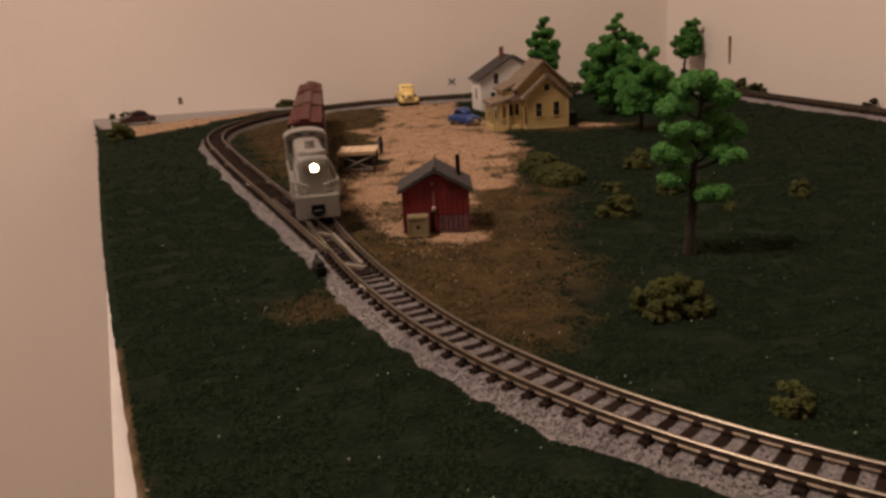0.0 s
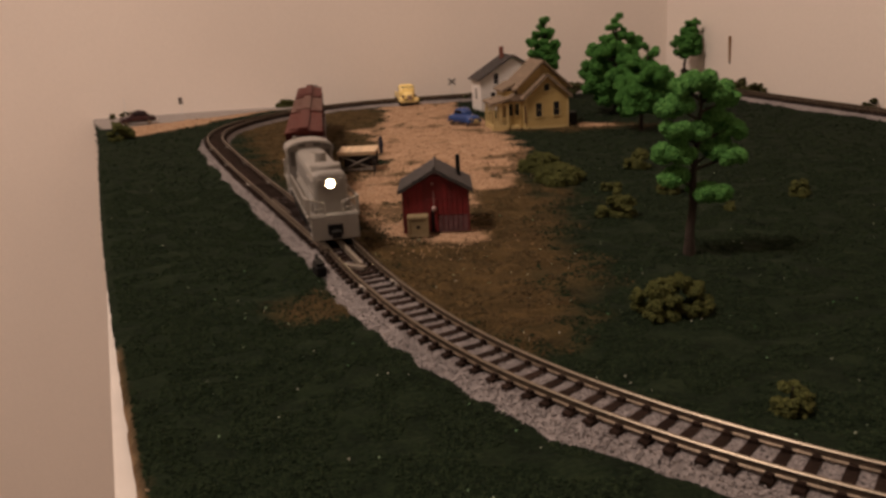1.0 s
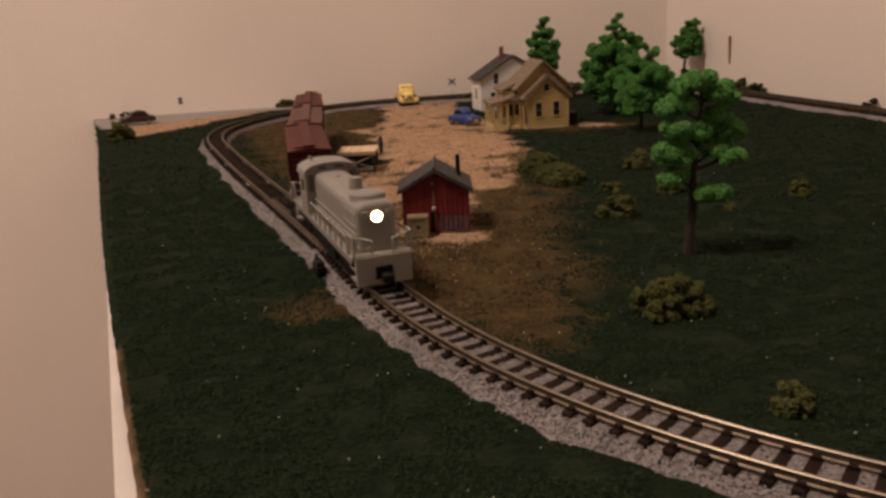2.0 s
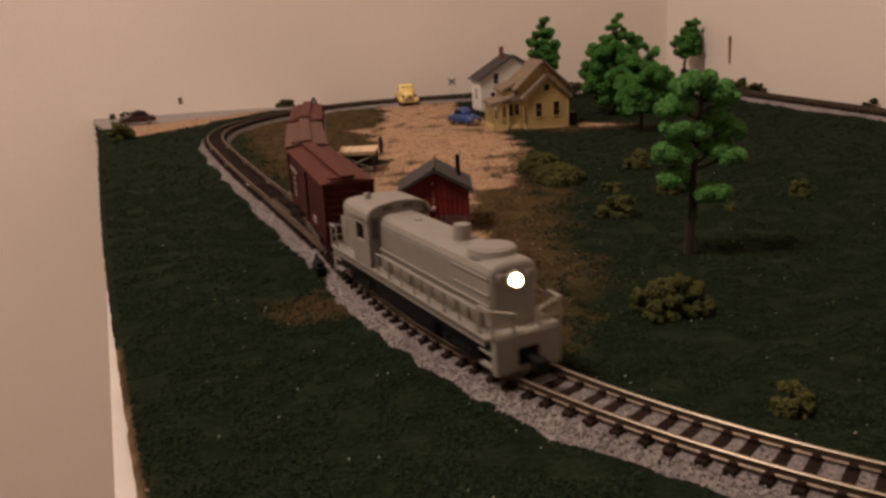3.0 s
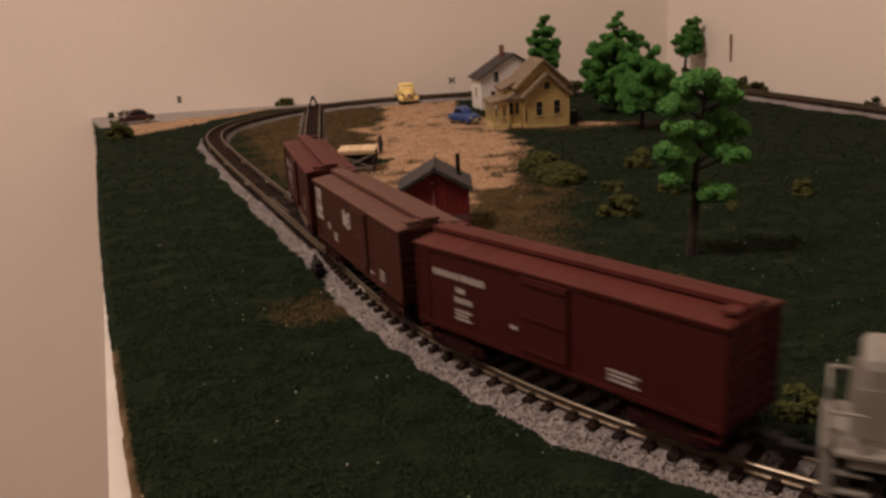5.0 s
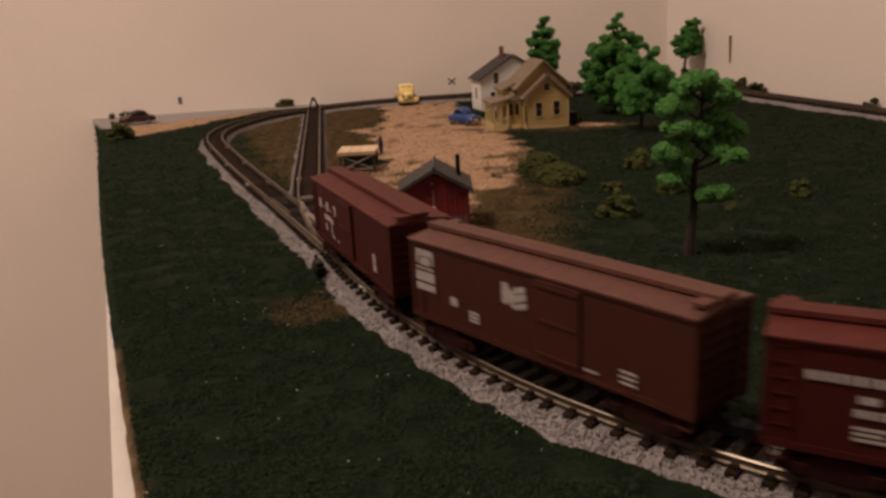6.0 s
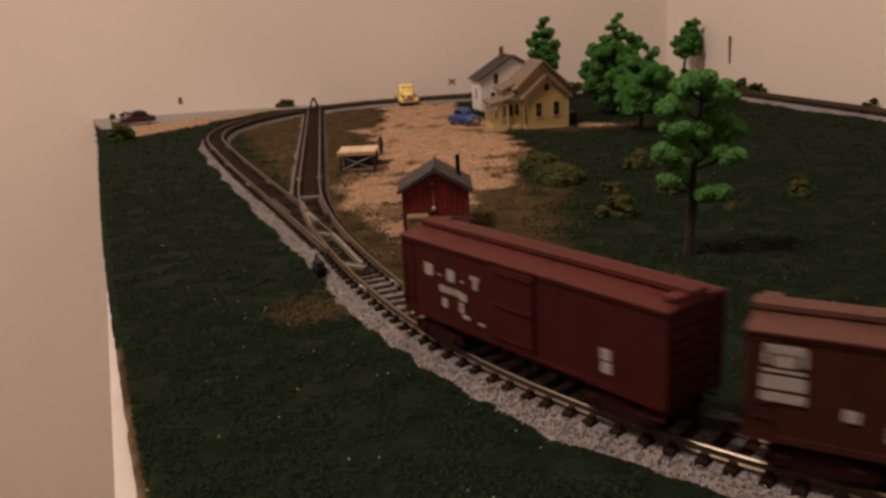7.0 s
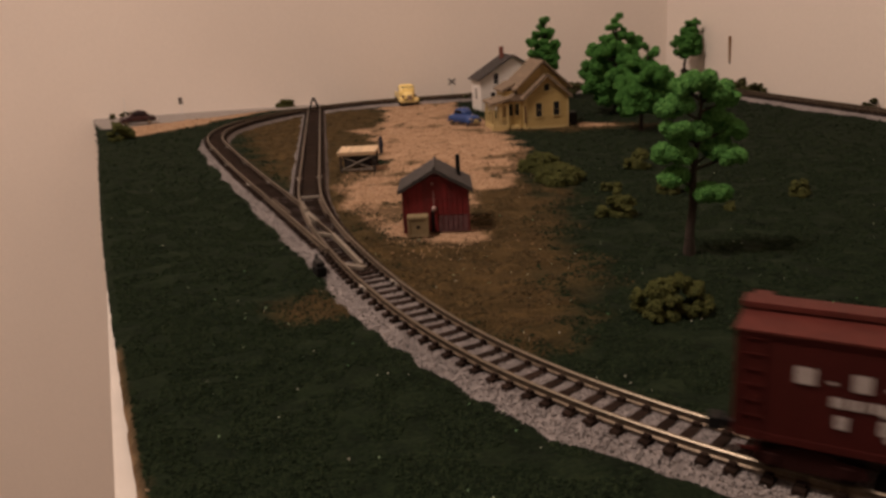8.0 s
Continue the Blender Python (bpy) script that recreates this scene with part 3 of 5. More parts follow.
def ladder(parent, x, y, z0, z1, along, material, rungs=7, w=3.2):
    """Rungs and rails held just off a side (along x) or an end (along y)."""
    bm = B()
    out = 0.2 * (1 if y > 0 else -1)
    for k in range(rungs):
        z = z0 + (z1 - z0) * (k + 0.5) / rungs
        if along == "x":
            box(bm, x - w / 2, x + w / 2, y + out - 0.1, y + out + 0.1, z - 0.12, z + 0.12)
        else:
            o = 0.3 * (1 if x > 0 else -1)
            box(bm, x + o - 0.15, x + o + 0.15, y - w / 2, y + w / 2, z - 0.15, z + 0.15)
    for d in (-w / 2, w / 2):
        if along == "x":
            box(bm, x + d - 0.15, x + d + 0.15, y, y + out * 1.2, z0, z1) if out > 0 else box(bm, x + d - 0.15, x + d + 0.15, y + out * 1.2, y, z0, z1)
        else:
            o = 0.3 * (1 if x > 0 else -1)
            box(bm, min(x, x + o * 1.2), max(x, x + o * 1.2), y + d - 0.15, y + d + 0.15, z0, z1)
    part("ladder", bm, material, parent)


def boxcar(label, length, paint, lit_paint, marks, wagon_h=26.5, door_x=0.0, door_w=13.0):
    car = thing("boxcar", label, "freight car", "boxcars of the train")
    h, w, zb = length / 2, 8.25, 6.4
    ze = wagon_h - 1.3
    body = part("body", box(B(), -h, h, -w, w, zb, ze, 0.25), paint, car)
    bm = B()
    # sill, side panel seams and end ribs
    for sgn in (-1, 1):
        box(bm, -h + 0.2, h - 0.2, sgn * w - 0.25, sgn * w + 0.25, zb, zb + 1.2)
        box(bm, -h, h, sgn * w - 0.3, sgn * w + 0.3, ze - 0.9, ze - 0.1)
        for x in np.arange(-h + 5, h - 2, 5.2):
            if abs(x - door_x) > door_w / 2 + 1:
                box(bm, x - 0.1, x + 0.1, sgn * w - 0.05, sgn * w + 0.05, zb + 1, ze - 0.8)
        for x in (-h, h):
            box(bm, x - 0.3, x + 0.3, sgn * (w - 0.4) - 0.5, sgn * (w - 0.4) + 0.5, zb, ze)
    part("seams", bm, paint, car)
    for x in (-h, h):
        for k in range(7):
            z = zb + 2.2 + k * (ze - zb - 3) / 7
            bm = B()
            rod(bm, (x, -w + 1.2, z), (x, w - 1.2, z), 0.36, seg=8)
            part("end_rib", bm, paint, car)
    bm = B()
    zr = wagon_h
    prism(bm, [(-w - 0.5, ze - 0.25), (w + 0.5, ze - 0.25), (w + 0.5, ze + 0.15), (0, zr), (-w - 0.5, ze + 0.15)], -h - 0.5, h + 0.5, "x")
    # roof, ribs and running boards take the colour lightened for overhead light
    roof = part("roof", bm, lit_paint, car)
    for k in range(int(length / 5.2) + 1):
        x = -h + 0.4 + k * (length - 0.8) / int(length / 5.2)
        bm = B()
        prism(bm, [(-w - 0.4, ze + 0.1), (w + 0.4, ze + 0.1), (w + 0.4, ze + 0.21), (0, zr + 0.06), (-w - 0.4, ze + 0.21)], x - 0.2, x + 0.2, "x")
        part("roof_rib", bm, lit_paint, roof)
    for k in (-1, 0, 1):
        part("running_board", box(B(), -h - 0.8, h + 0.8, k * 1.5 - 0.72, k * 1.5 + 0.72, zr + 0.25, zr + 1.2), lit_paint, car)
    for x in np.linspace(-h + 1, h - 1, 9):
        part("roofwalk_saddle", box(B(), x - 0.3, x + 0.3, -2.0, 2.0, zr - 0.4, zr + 0.26), lit_paint, car)
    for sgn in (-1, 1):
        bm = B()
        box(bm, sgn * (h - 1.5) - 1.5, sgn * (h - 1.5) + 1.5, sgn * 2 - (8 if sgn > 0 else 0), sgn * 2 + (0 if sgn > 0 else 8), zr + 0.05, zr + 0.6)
        part("end_platform", bm, lit_paint, car)
    for sgn in (-1, 1):
        door = part("door", box(B(), door_x - door_w / 2, door_x + door_w / 2, sgn * (w + 0.35) - 0.35, sgn * (w + 0.35) + 0.35, zb + 1.0, ze - 1.0, 0.15), paint, car)
        bm = B()
        for k in range(3):
            z = zb + 2.5 + k * (ze - zb - 4.5) / 2
            box(bm, door_x - door_w / 2 + 0.5, door_x + door_w / 2 - 0.5, sgn * (w + 0.75) - 0.25, sgn * (w + 0.75) + 0.25, z - 0.3, z + 0.3)
        part("door_rib", bm, paint, door)
        part("door_track", box(B(), door_x - door_w / 2, door_x + door_w * 1.45, sgn * (w + 0.35) - 0.3, sgn * (w + 0.35) + 0.3, zb + 0.4, zb + 0.9), paint, car)
        ladder(car, (h - 2.6) * sgn, sgn * w, zb, ze, "x", paint)
        ladder(car, h * sgn, sgn * (w - 3.0), zb, ze, "y", paint)
        for x in (-h + 2.2, h - 2.2):
            bm = B()
            box(bm, x - 1.6, x + 1.6, sgn * (w - 0.3) - 0.2, sgn * (w - 0.3) + 0.2, zb - 2.4, zb - 1.9)
            for d in (-1.5, 1.5):
                box(bm, x + d - 0.2, x + d + 0.2, sgn * (w - 0.3) - 0.2, sgn * (w - 0.3) + 0.2, zb - 2.4, zb)
            part("stirrup", bm, paint, car)
    # brake wheel at one end
    bm = B()
    rod(bm, (-h - 1.3, 3.0, ze - 3), (-h - 0.9, 3.0, ze - 3), 2.0, seg=14)
    rod(bm, (-h - 1.3, 3.0, ze - 3), (-h, 3.0, ze - 3), 0.4)
    part("brake_wheel", bm, paint, car)
    bm = B()
    box(bm, -h + 2, h - 2, -2.0, 2.0, 3.6, zb)
    box(bm, -6, 4, 3, 6, 3.4, zb)
    rod(bm, (8, -4, 4.6), (15, -4, 4.6), 1.5)
    part("underframe", bm, BLACK, car, "black underframe and brake gear")
    for sgn in (-1, 1):
        truck(car, sgn * (h - 11.5), TRUCKRED, zb)
        coupler(car, sgn * h, sgn)
    # side markings as plain painted bars: share of length from the rear, height share, width, height
    for side in (-1, 1):
        for fx, fz, mw, mh, *slant in marks:
            x, z = (-h + fx * length) * (1 if side < 0 else -1), zb + fz * (ze - zb)
            lean_ = (slant[0] if slant else 0.0) * (1 if side < 0 else -1)
            outline = [(x - mw / 2, z - mh / 2 - lean_), (x + mw / 2, z - mh / 2 + lean_), (x + mw / 2, z + mh / 2 + lean_), (x - mw / 2, z + mh / 2 - lean_)]
            part("marking", prism(B(), outline, side * (w + 0.22), side * (w + 0.32), "y"), LETTER, car, "worn white painted marking")
    return car


def word(fx, fz, widths, height, gap=0.5, length=77.0):
    """A row of bars for a word that cannot be read."""
    out, x = [], 0.0
    for wd in widths:
        out.append((fx + (x + wd / 2) / length, fz, wd, height))
        x += wd + gap
    return out


MARK_A = word(0.075, 0.71, [1.1, 1.1, 1.1, 1.1, 0.8, 1.1, 0.6, 1.1, 1.1, 1.1, 1.1, 1.1], 1.5, 0.35) + word(0.17, 0.55, [2.8], 1.2) + word(0.165, 0.43, [1.2, 1.2, 0.8, 1.2], 1.3, 0.3) \
    + word(0.165, 0.3, [5.2], 0.5) + word(0.165, 0.25, [4.2], 0.5) + word(0.165, 0.2, [5.2], 0.5) + word(0.38, 0.33, [2.2], 0.7) \
    + word(0.70, 0.24, [7.0], 0.5) + word(0.70, 0.19, [6.0], 0.5) + word(0.70, 0.14, [7.0], 0.5)
MARK_B = word(0.03, 0.86, [6.2], 1.5, length=78.0) + word(0.05, 0.755, [3.4], 1.9, length=78.0) + word(0.03, 0.665, [6.4], 0.5, length=78.0) + word(0.027, 0.56, [6.8], 2.3, length=78.0) \
    + word(0.028, 0.425, [6.8], 1.6, length=78.0) + word(0.03, 0.80, [0.8], 3.0, length=78.0) + word(0.103, 0.80, [0.8], 3.0, length=78.0) \
    + word(0.185, 0.36, [2.3], 2.0, length=78.0) + word(0.265, 0.30, [3.2], 0.6, length=78.0) + word(0.265, 0.25, [3.2], 0.6, length=78.0) + word(0.265, 0.20, [3.2], 0.6, length=78.0) \
    + [(0.415, 0.68, 1.9, 4.6, 0.0), (0.437, 0.655, 1.6, 3.0, -0.4), (0.468, 0.76, 3.4, 1.3, 0.5), (0.47, 0.67, 3.6, 1.5, 0.6), (0.476, 0.58, 3.0, 1.2, 0.5), (0.447, 0.555, 1.8, 1.0, -0.2)] \
    + word(0.69, 0.13, [3.4], 0.5, length=78.0) + word(0.80, 0.26, [3.8], 0.5, length=78.0) + word(0.80, 0.20, [3.8], 0.5, length=78.0) + word(0.80, 0.14, [3.8], 0.5, length=78.0)
MARK_C = word(0.115, 0.66, [3.0], 2.8) + word(0.178, 0.63, [1.2], 0.4) + word(0.222, 0.66, [2.6], 2.8) + word(0.282, 0.63, [1.2], 0.4) + word(0.328, 0.72, [2.9], 0.9) + word(0.34, 0.65, [1.3], 2.4) \
    + word(0.185, 0.465, [2.0, 1.5, 0.8, 1.8], 1.7, 0.5) + word(0.278, 0.44, [2.4], 1.7) + word(0.195, 0.29, [1.8], 2.2) + word(0.275, 0.3, [1.4], 2.4) + word(0.288, 0.2, [2.4], 0.9) + word(0.36, 0.18, [1.8], 0.6) \
    + word(0.49, 0.66, [2.0], 0.6) + word(0.812, 0.38, [2.3], 2.2) + word(0.814, 0.24, [2.4], 2.2)

CAR_A = boxcar("oxide red forty-foot boxcar with worn white lettering", 79.0, CARRED, CARRED_LIT, MARK_A)
CAR_B = boxcar("brown boxcar with a worn white emblem beside the door", 78.0, CARBROWN, CARBROWN_LIT, MARK_B, door_x=8.0, door_w=12.0)
CAR_C = boxcar("oxide red forty-foot boxcar with large white initials", 77.0, CARRED, CARRED_LIT, MARK_C)


def locomotive():
    lo = thing("locomotive", "unpainted frosted grey resin diesel road-switcher locomotive", "locomotive")
    REAR, dk = 48.6, 9.6                      # rear end from the middle, deck height over the rails
    NOSE = 46.6
    # deck and sill
    bm = B()
    box(bm, -REAR + 2, NOSE - 2, -9.3, 9.3, dk - 0.8, dk, 0.15)
    box(bm, -REAR + 4, NOSE - 4, -8.8, 8.8, dk - 2.6, dk - 0.8, 0.1)
    part("walkway_deck", bm, RESIN, lo)
    for sgn in (-1, 1):
        # pilot with a notch for the coupler
        L = NOSE if sgn > 0 else REAR
        bm = B()
        x0, x1 = sorted((sgn * (L - 2.0), sgn * L))
        box(bm, x0, x1, -8.3, -2.6, 1.2, dk + 0.2, 0.2)
        box(bm, x0, x1, 2.6, 8.3, 1.2, dk + 0.2, 0.2)
        box(bm, x0, x1, -2.7, 2.7, 6.6, dk + 0.2, 0.1)
        box(bm, x0, x1, -2.7, 2.7, 1.2, 2.6, 0.1)
        for k in range(2):
            for sy in (-1, 1):
                box(bm, sorted((sgn * (L - 7), sgn * (L - 2)))[0], sorted((sgn * (L - 7), sgn * (L - 2)))[1], sorted((sy * 6.4, sy * 8.4))[0], sorted((sy * 6.4, sy * 8.4))[1], 2.2 + k * 3.2, 2.7 + k * 3.2)
        part("pilot", bm, RESIN, lo)
        bm = B()
        box(bm, x0 - 0.2, x1 + 0.2, -2.3, 2.3, 2.8, 6.4)
        part("coupler_pocket", bm, BLACK, lo, "black coupler box")
        coupler(lo, sgn * L, sgn)
        # end railings
        ex = sgn * (L - 0.8)
        rl = part("end_railing", rod(B(), (ex, -8.6, dk + 0.3), (ex, 8.6, dk + 0.3), 0.4, seg=6), RESIN, lo)
        for y in (-8.6, -3.2, 3.2, 8.6):
            part("railing_post", rod(B(), (ex, y, dk), (ex, y, dk + (6.2 if abs(y) > 5 else 4.6)), 0.36, seg=6), RESIN, rl)
        for y0, y1 in ((-8.6, -3.2), (3.2, 8.6)):
            part("railing_bar", rod(B(), (ex, y0, dk + (6.2 if abs(y0) > 5 else 4.6)), (ex, y1, dk + (6.2 if abs(y1) > 5 else 4.6)), 0.36, seg=6), RESIN, rl)
            part("railing_bar", rod(B(), (ex, y0, dk + 2.6), (ex, y1, dk + 2.6), 0.28, seg=6), RESIN, rl)
        for y in (-8.8, 8.8):
            part("railing_bar", rod(B(), (ex, y, dk + 6.2), (sgn * (L - 5.5), y, dk + 6.2), 0.36, seg=6), RESIN, rl)
            part("railing_post", rod(B(), (sgn * (L - 5.5), y, dk), (sgn * (L - 5.5), y, dk + 6.2), 0.36, seg=6), RESIN, rl)

    def hood(x0, x1, w, top, name, round_at):
        # rounded-shoulder hood with one rounded end
        bm = B()
        prof = [(-w, dk), (w, dk), (w, top - 2.4), (w - 0.5, top - 1.1), (w - 1.6, top - 0.35), (w - 3.2, top), (-w + 3.2, top), (-w + 1.6, top - 0.35), (-w + 0.5, top - 1.1), (-w, top - 2.4)]
        prism(bm, prof, x0, x1, "x")
        es = [e for e in bm.edges if abs(e.verts[0].co.x - round_at) < 1e-4 and abs(e.verts[1].co.x - round_at) < 1e-4 and max(e.verts[0].co.z, e.verts[1].co.z) > dk + 0.1]
        bmesh.ops.bevel(bm, geom=es, offset=1.5, segments=3, affect="EDGES", profile=0.5)
        return part(name, bm, RESIN, lo)

    top = 24.3
    lh = hood(-17.4, 41.4, 6.0, top, "long_hood", 41.4)
    sh = hood(-43.8, -28.0, 6.0, top + 0.1, "short_hood", -43.8)
    # hood doors, louvres and grilles
    for sgn in (-1, 1):
        for k in range(11):
            x = -12.5 + k * 4.0
            bm = B()
            box(bm, x - 1.8, x + 1.8, min(sgn * 5.95, sgn * 6.06), max(sgn * 5.95, sgn * 6.06), dk + 6.0, top - 3.2, 0.04)
            part("hood_door", bm, RESIN, lh)
        for z in (top - 3.6, top - 7.4, dk + 3.4):
            part("radiator_ledge", box(B(), 25.5, 40.4, min(sgn * 5.9, sgn * 6.3), max(sgn * 5.9, sgn * 6.3), z, z + 0.5, 0.1), RESIN, lh)
        for k in range(9):
            x = -13.4 + k * 5.9
            part("battery_box", box(B(), x, x + 4.6, min(sgn * 5.9, sgn * 6.9), max(sgn * 5.9, sgn * 6.9), dk, dk + 3.6, 0.2), RESIN, lh)
        part("hood_ledge", box(B(), -16.8, 40.6, min(sgn * 5.9, sgn * 6.5), max(sgn * 5.9, sgn * 6.5), dk + 4.9, dk + 5.5, 0.15), RESIN, lh)
        for k in range(3):
            x = -43.0 + k * 4.4
            part("hood_door", box(B(), x - 1.9, x + 1.9, sorted((sgn * 5.95, sgn * 6.15))[0], sorted((sgn * 5.95, sgn * 6.15))[1], dk + 1.2, top - 5.4, 0.05), RESIN, sh)
        # side railings along the walkway
        y = sgn * 9.0
        rl = part("side_railing", rod(B(), (-12.5, y, dk + 5.2), (40.0, y, dk + 5.2), 0.34, seg=6), RESIN, lo)
        for x in np.linspace(-12.5, 40.0, 8):
            part("railing_post", rod(B(), (x, y, dk), (x, y, dk + 5.2), 0.3, seg=6), RESIN, rl)
    # cab: four walls with openings and an arched roof
    cx0, cx1, cw, ctop = -28.4, -16.8, 9.2, 24.6
    bm = B()
    for sgn in (-1, 1):
        y0, y1 = sorted((sgn * (cw - 0.8), sgn * cw))
        box(bm, cx0, cx1, y0, y1, dk, 16.6)
        box(bm, cx0, cx1, y0, y1, 21.4, ctop - 1.2)
        box(bm, cx0, cx0 + 3.0, y0, y1, 16.6, 21.4)
        box(bm, cx1 - 3.2, cx1, y0, y1, 16.6, 21.4)
    for x in (cx0, cx1):
        xa, xb = (x, x + 0.8) if x == cx0 else (x - 0.8, x)
        box(bm, xa, xb, -cw + 0.8, cw - 0.8, dk, 19.0)
        for ya, yb in ((-cw + 0.8, -7.9), (-6.6, -4.8), (-1.1, 1.1), (4.8, 6.6), (7.9, cw - 0.8)):
            box(bm, xa, xb, ya, yb, 19.0, 23.4)
    cab = part("cab", bm, RESIN, lo)
    bm = B()
    prof = [(-cw - 0.5, ctop - 1.6)]
    for k in range(13):
        a = math.pi * (1 - k / 12)
        prof.append((math.cos(a) * (cw + 0.5), ctop - 1.0 + math.sin(a) ** 0.75 * 4.0))
    prof.append((cw + 0.5, ctop - 1.6))
    inner = [(p[0] * 0.925, p[1] - (0.0 if k in (0, len(prof) - 1) else 0.75)) for k, p in enumerate(prof)]
    prism(bm, prof + inner[::-1], cx0 - 0.9, cx1 + 1.1, "x")
    part("cab_roof", bm, RESIN, cab)
    for xa, xb, face in ((cx0, cx0 + 0.8, -1), (cx1 - 0.8, cx1, 1)):
        gable = part("cab_gable", prism(B(), [(p[0] * 1.005, p[1] + 0.05) for p in inner], xa, xb, "x"), RESIN, cab)
        xo = xb if face > 0 else xa
        for sgn in (-1, 1):
            part("cab_window", box(B(), min(xo, xo + face * 0.12), max(xo, xo + face * 0.12), min(sgn * 1.6, sgn * 4.6), max(sgn * 1.6, sgn * 4.6), 24.9, 26.4, 0.05), RESIN_DARK, gable, "dark cab window")
            part("cab_window", box(B(), min(xo, xo + face * 0.12), max(xo, xo + face * 0.12), min(sgn * 6.5, sgn * 8.2), max(sgn * 6.5, sgn * 8.2), 17.5, 23.4, 0.05), RESIN_DARK, gable, "dark cab window")
    for sgn in (-1, 1):
        bm = B()
        y = sgn * cw
        box(bm, cx0 + 2.6, cx1 - 2.8, y - 0.12, y + 0.25, 16.2, 16.6)
        box(bm, cx0 + 2.6, cx1 - 2.8, y - 0.12, y + 0.25, 21.4, 21.8)
        part("window_frame", bm, RESIN, cab)
        part("armrest", box(B(), cx0 + 3.2, cx1 - 3.4, y - 0.2, y + 0.8, 15.4, 15.9, 0.1), RESIN, cab)
    part("cab_interior", box(B(), cx0 + 1.2, cx1 - 1.2, -7.2, 7.2, dk, 23.6, 0.5), RESIN_DARK, cab, "bare resin inside the cab, coloured dark for shade")
    # roof details
    bm = B()
    rod(bm, (19.0, 0, top - 0.3), (19.0, 0, top + 3.6), 2.2, 2.0, seg=16)
    part("exhaust_stack", bm, RESIN, lo)
    bm = B()
    rod(bm, (32.4, 0, top - 0.4), (32.4, 0, top + 1.3), 5.6, 5.3, seg=28)
    rod(bm, (32.4, 0, top + 1.2), (32.4, 0, top + 1.5), 4.2, 4.0, seg=28)
    part("fan_cowl", bm, RESIN, lo)
    part("roof_hatch", box(B(), -5, -3.6, -0.9, 0.9, top - 0.2, top + 0.35, 0.15), RESIN, lo)
    part("horn", rod(B(), (-27, -5.2, 28.0), (-24, -5.2, 28.3), 0.5, 0.8), RESIN, lo)
    # headlight
    bm = B()
    rod(bm, (40.2, 0, 20.2), (42.0, 0, 20.2), 2.2, seg=20)
    housing = part("headlight_housing", bm, RESIN, lo)
    bm = B()
    rod(bm, (41.2, 0, 20.2), (42.15, 0, 20.2), 1.5, 1.4, seg=24)
    part("headlight", bm, BULB, housing, "glowing warm headlight")
    part("number_board", box(B(), 41.6, 42.3, -4.6, -2.6, 20.4, 22.0, 0.1), RESIN, lo)
    part("number_board", box(B(), 41.6, 42.3, 2.6, 4.6, 20.4, 22.0, 0.1), RESIN, lo)
    bm = B()
    box(bm, -18, 18, -8.2, 8.2, 1.4, dk - 2.4, 0.8)
    part("fuel_tank", bm, BLACK, lo, "black fuel tank")
    bm = B()
    box(bm, -REAR + 5, NOSE - 5, -8.0, 8.0, 5.0, dk - 2.5)
    part("frame", bm, BLACK, lo, "black metal frame")
    for x in (-29.0, 29.0):
        truck(lo, x)
    return lo


LOCO = locomotive()

# ---- how far the front of the locomotive has come along the route ----
TRAVEL = [(0.0, 380.0), (0.5, 394.5), (1.0, 414.5), (1.5, 442.0), (2.0, 470.5), (2.5, 504.5), (3.0, 543.2), (3.5, 579.6), (4.0, 617.6), (4.5, 656.4), (5.0, 696.8),
          (5.5, 738.0), (6.0, 779.5), (6.5, 820.8), (7.0, 863.3), (7.5, 906.6), (8.0, 949.2)]
OFF_LOCO, OFF_A, OFF_B, OFF_C = 50.0, 149.3, 236.0, 324.0


def travelled(t):
    ts, ss = [a for a, _ in TRAVEL], [b for _, b in TRAVEL]
    i = min(max(int(t / 0.5), 0), len(ts) - 2)
    u = (t - ts[i]) / 0.5
    p0 = ss[i - 1] if i else 2 * ss[0] - ss[1]
    p3 = ss[i + 2] if i + 2 < len(ss) else 2 * ss[-1] - ss[-2]
    a, b = ss[i], ss[i + 1]
    return 0.5 * (2 * a + (b - p0) * u + (2 * p0 - 5 * a + 4 * b - p3) * u * u + (3 * a - p0 - 3 * b + p3) * u ** 3)


def motions():
    times = [k * 0.1 for k in range(81)]
    for ob, off, half in ((LOCO, OFF_LOCO, 29.0), (CAR_A, OFF_A, 27.0), (CAR_B, OFF_B, 28.7), (CAR_C, OFF_C, 26.5)):
        walk(ob, [(t, riding(travelled(t) - off, half)) for t in times])


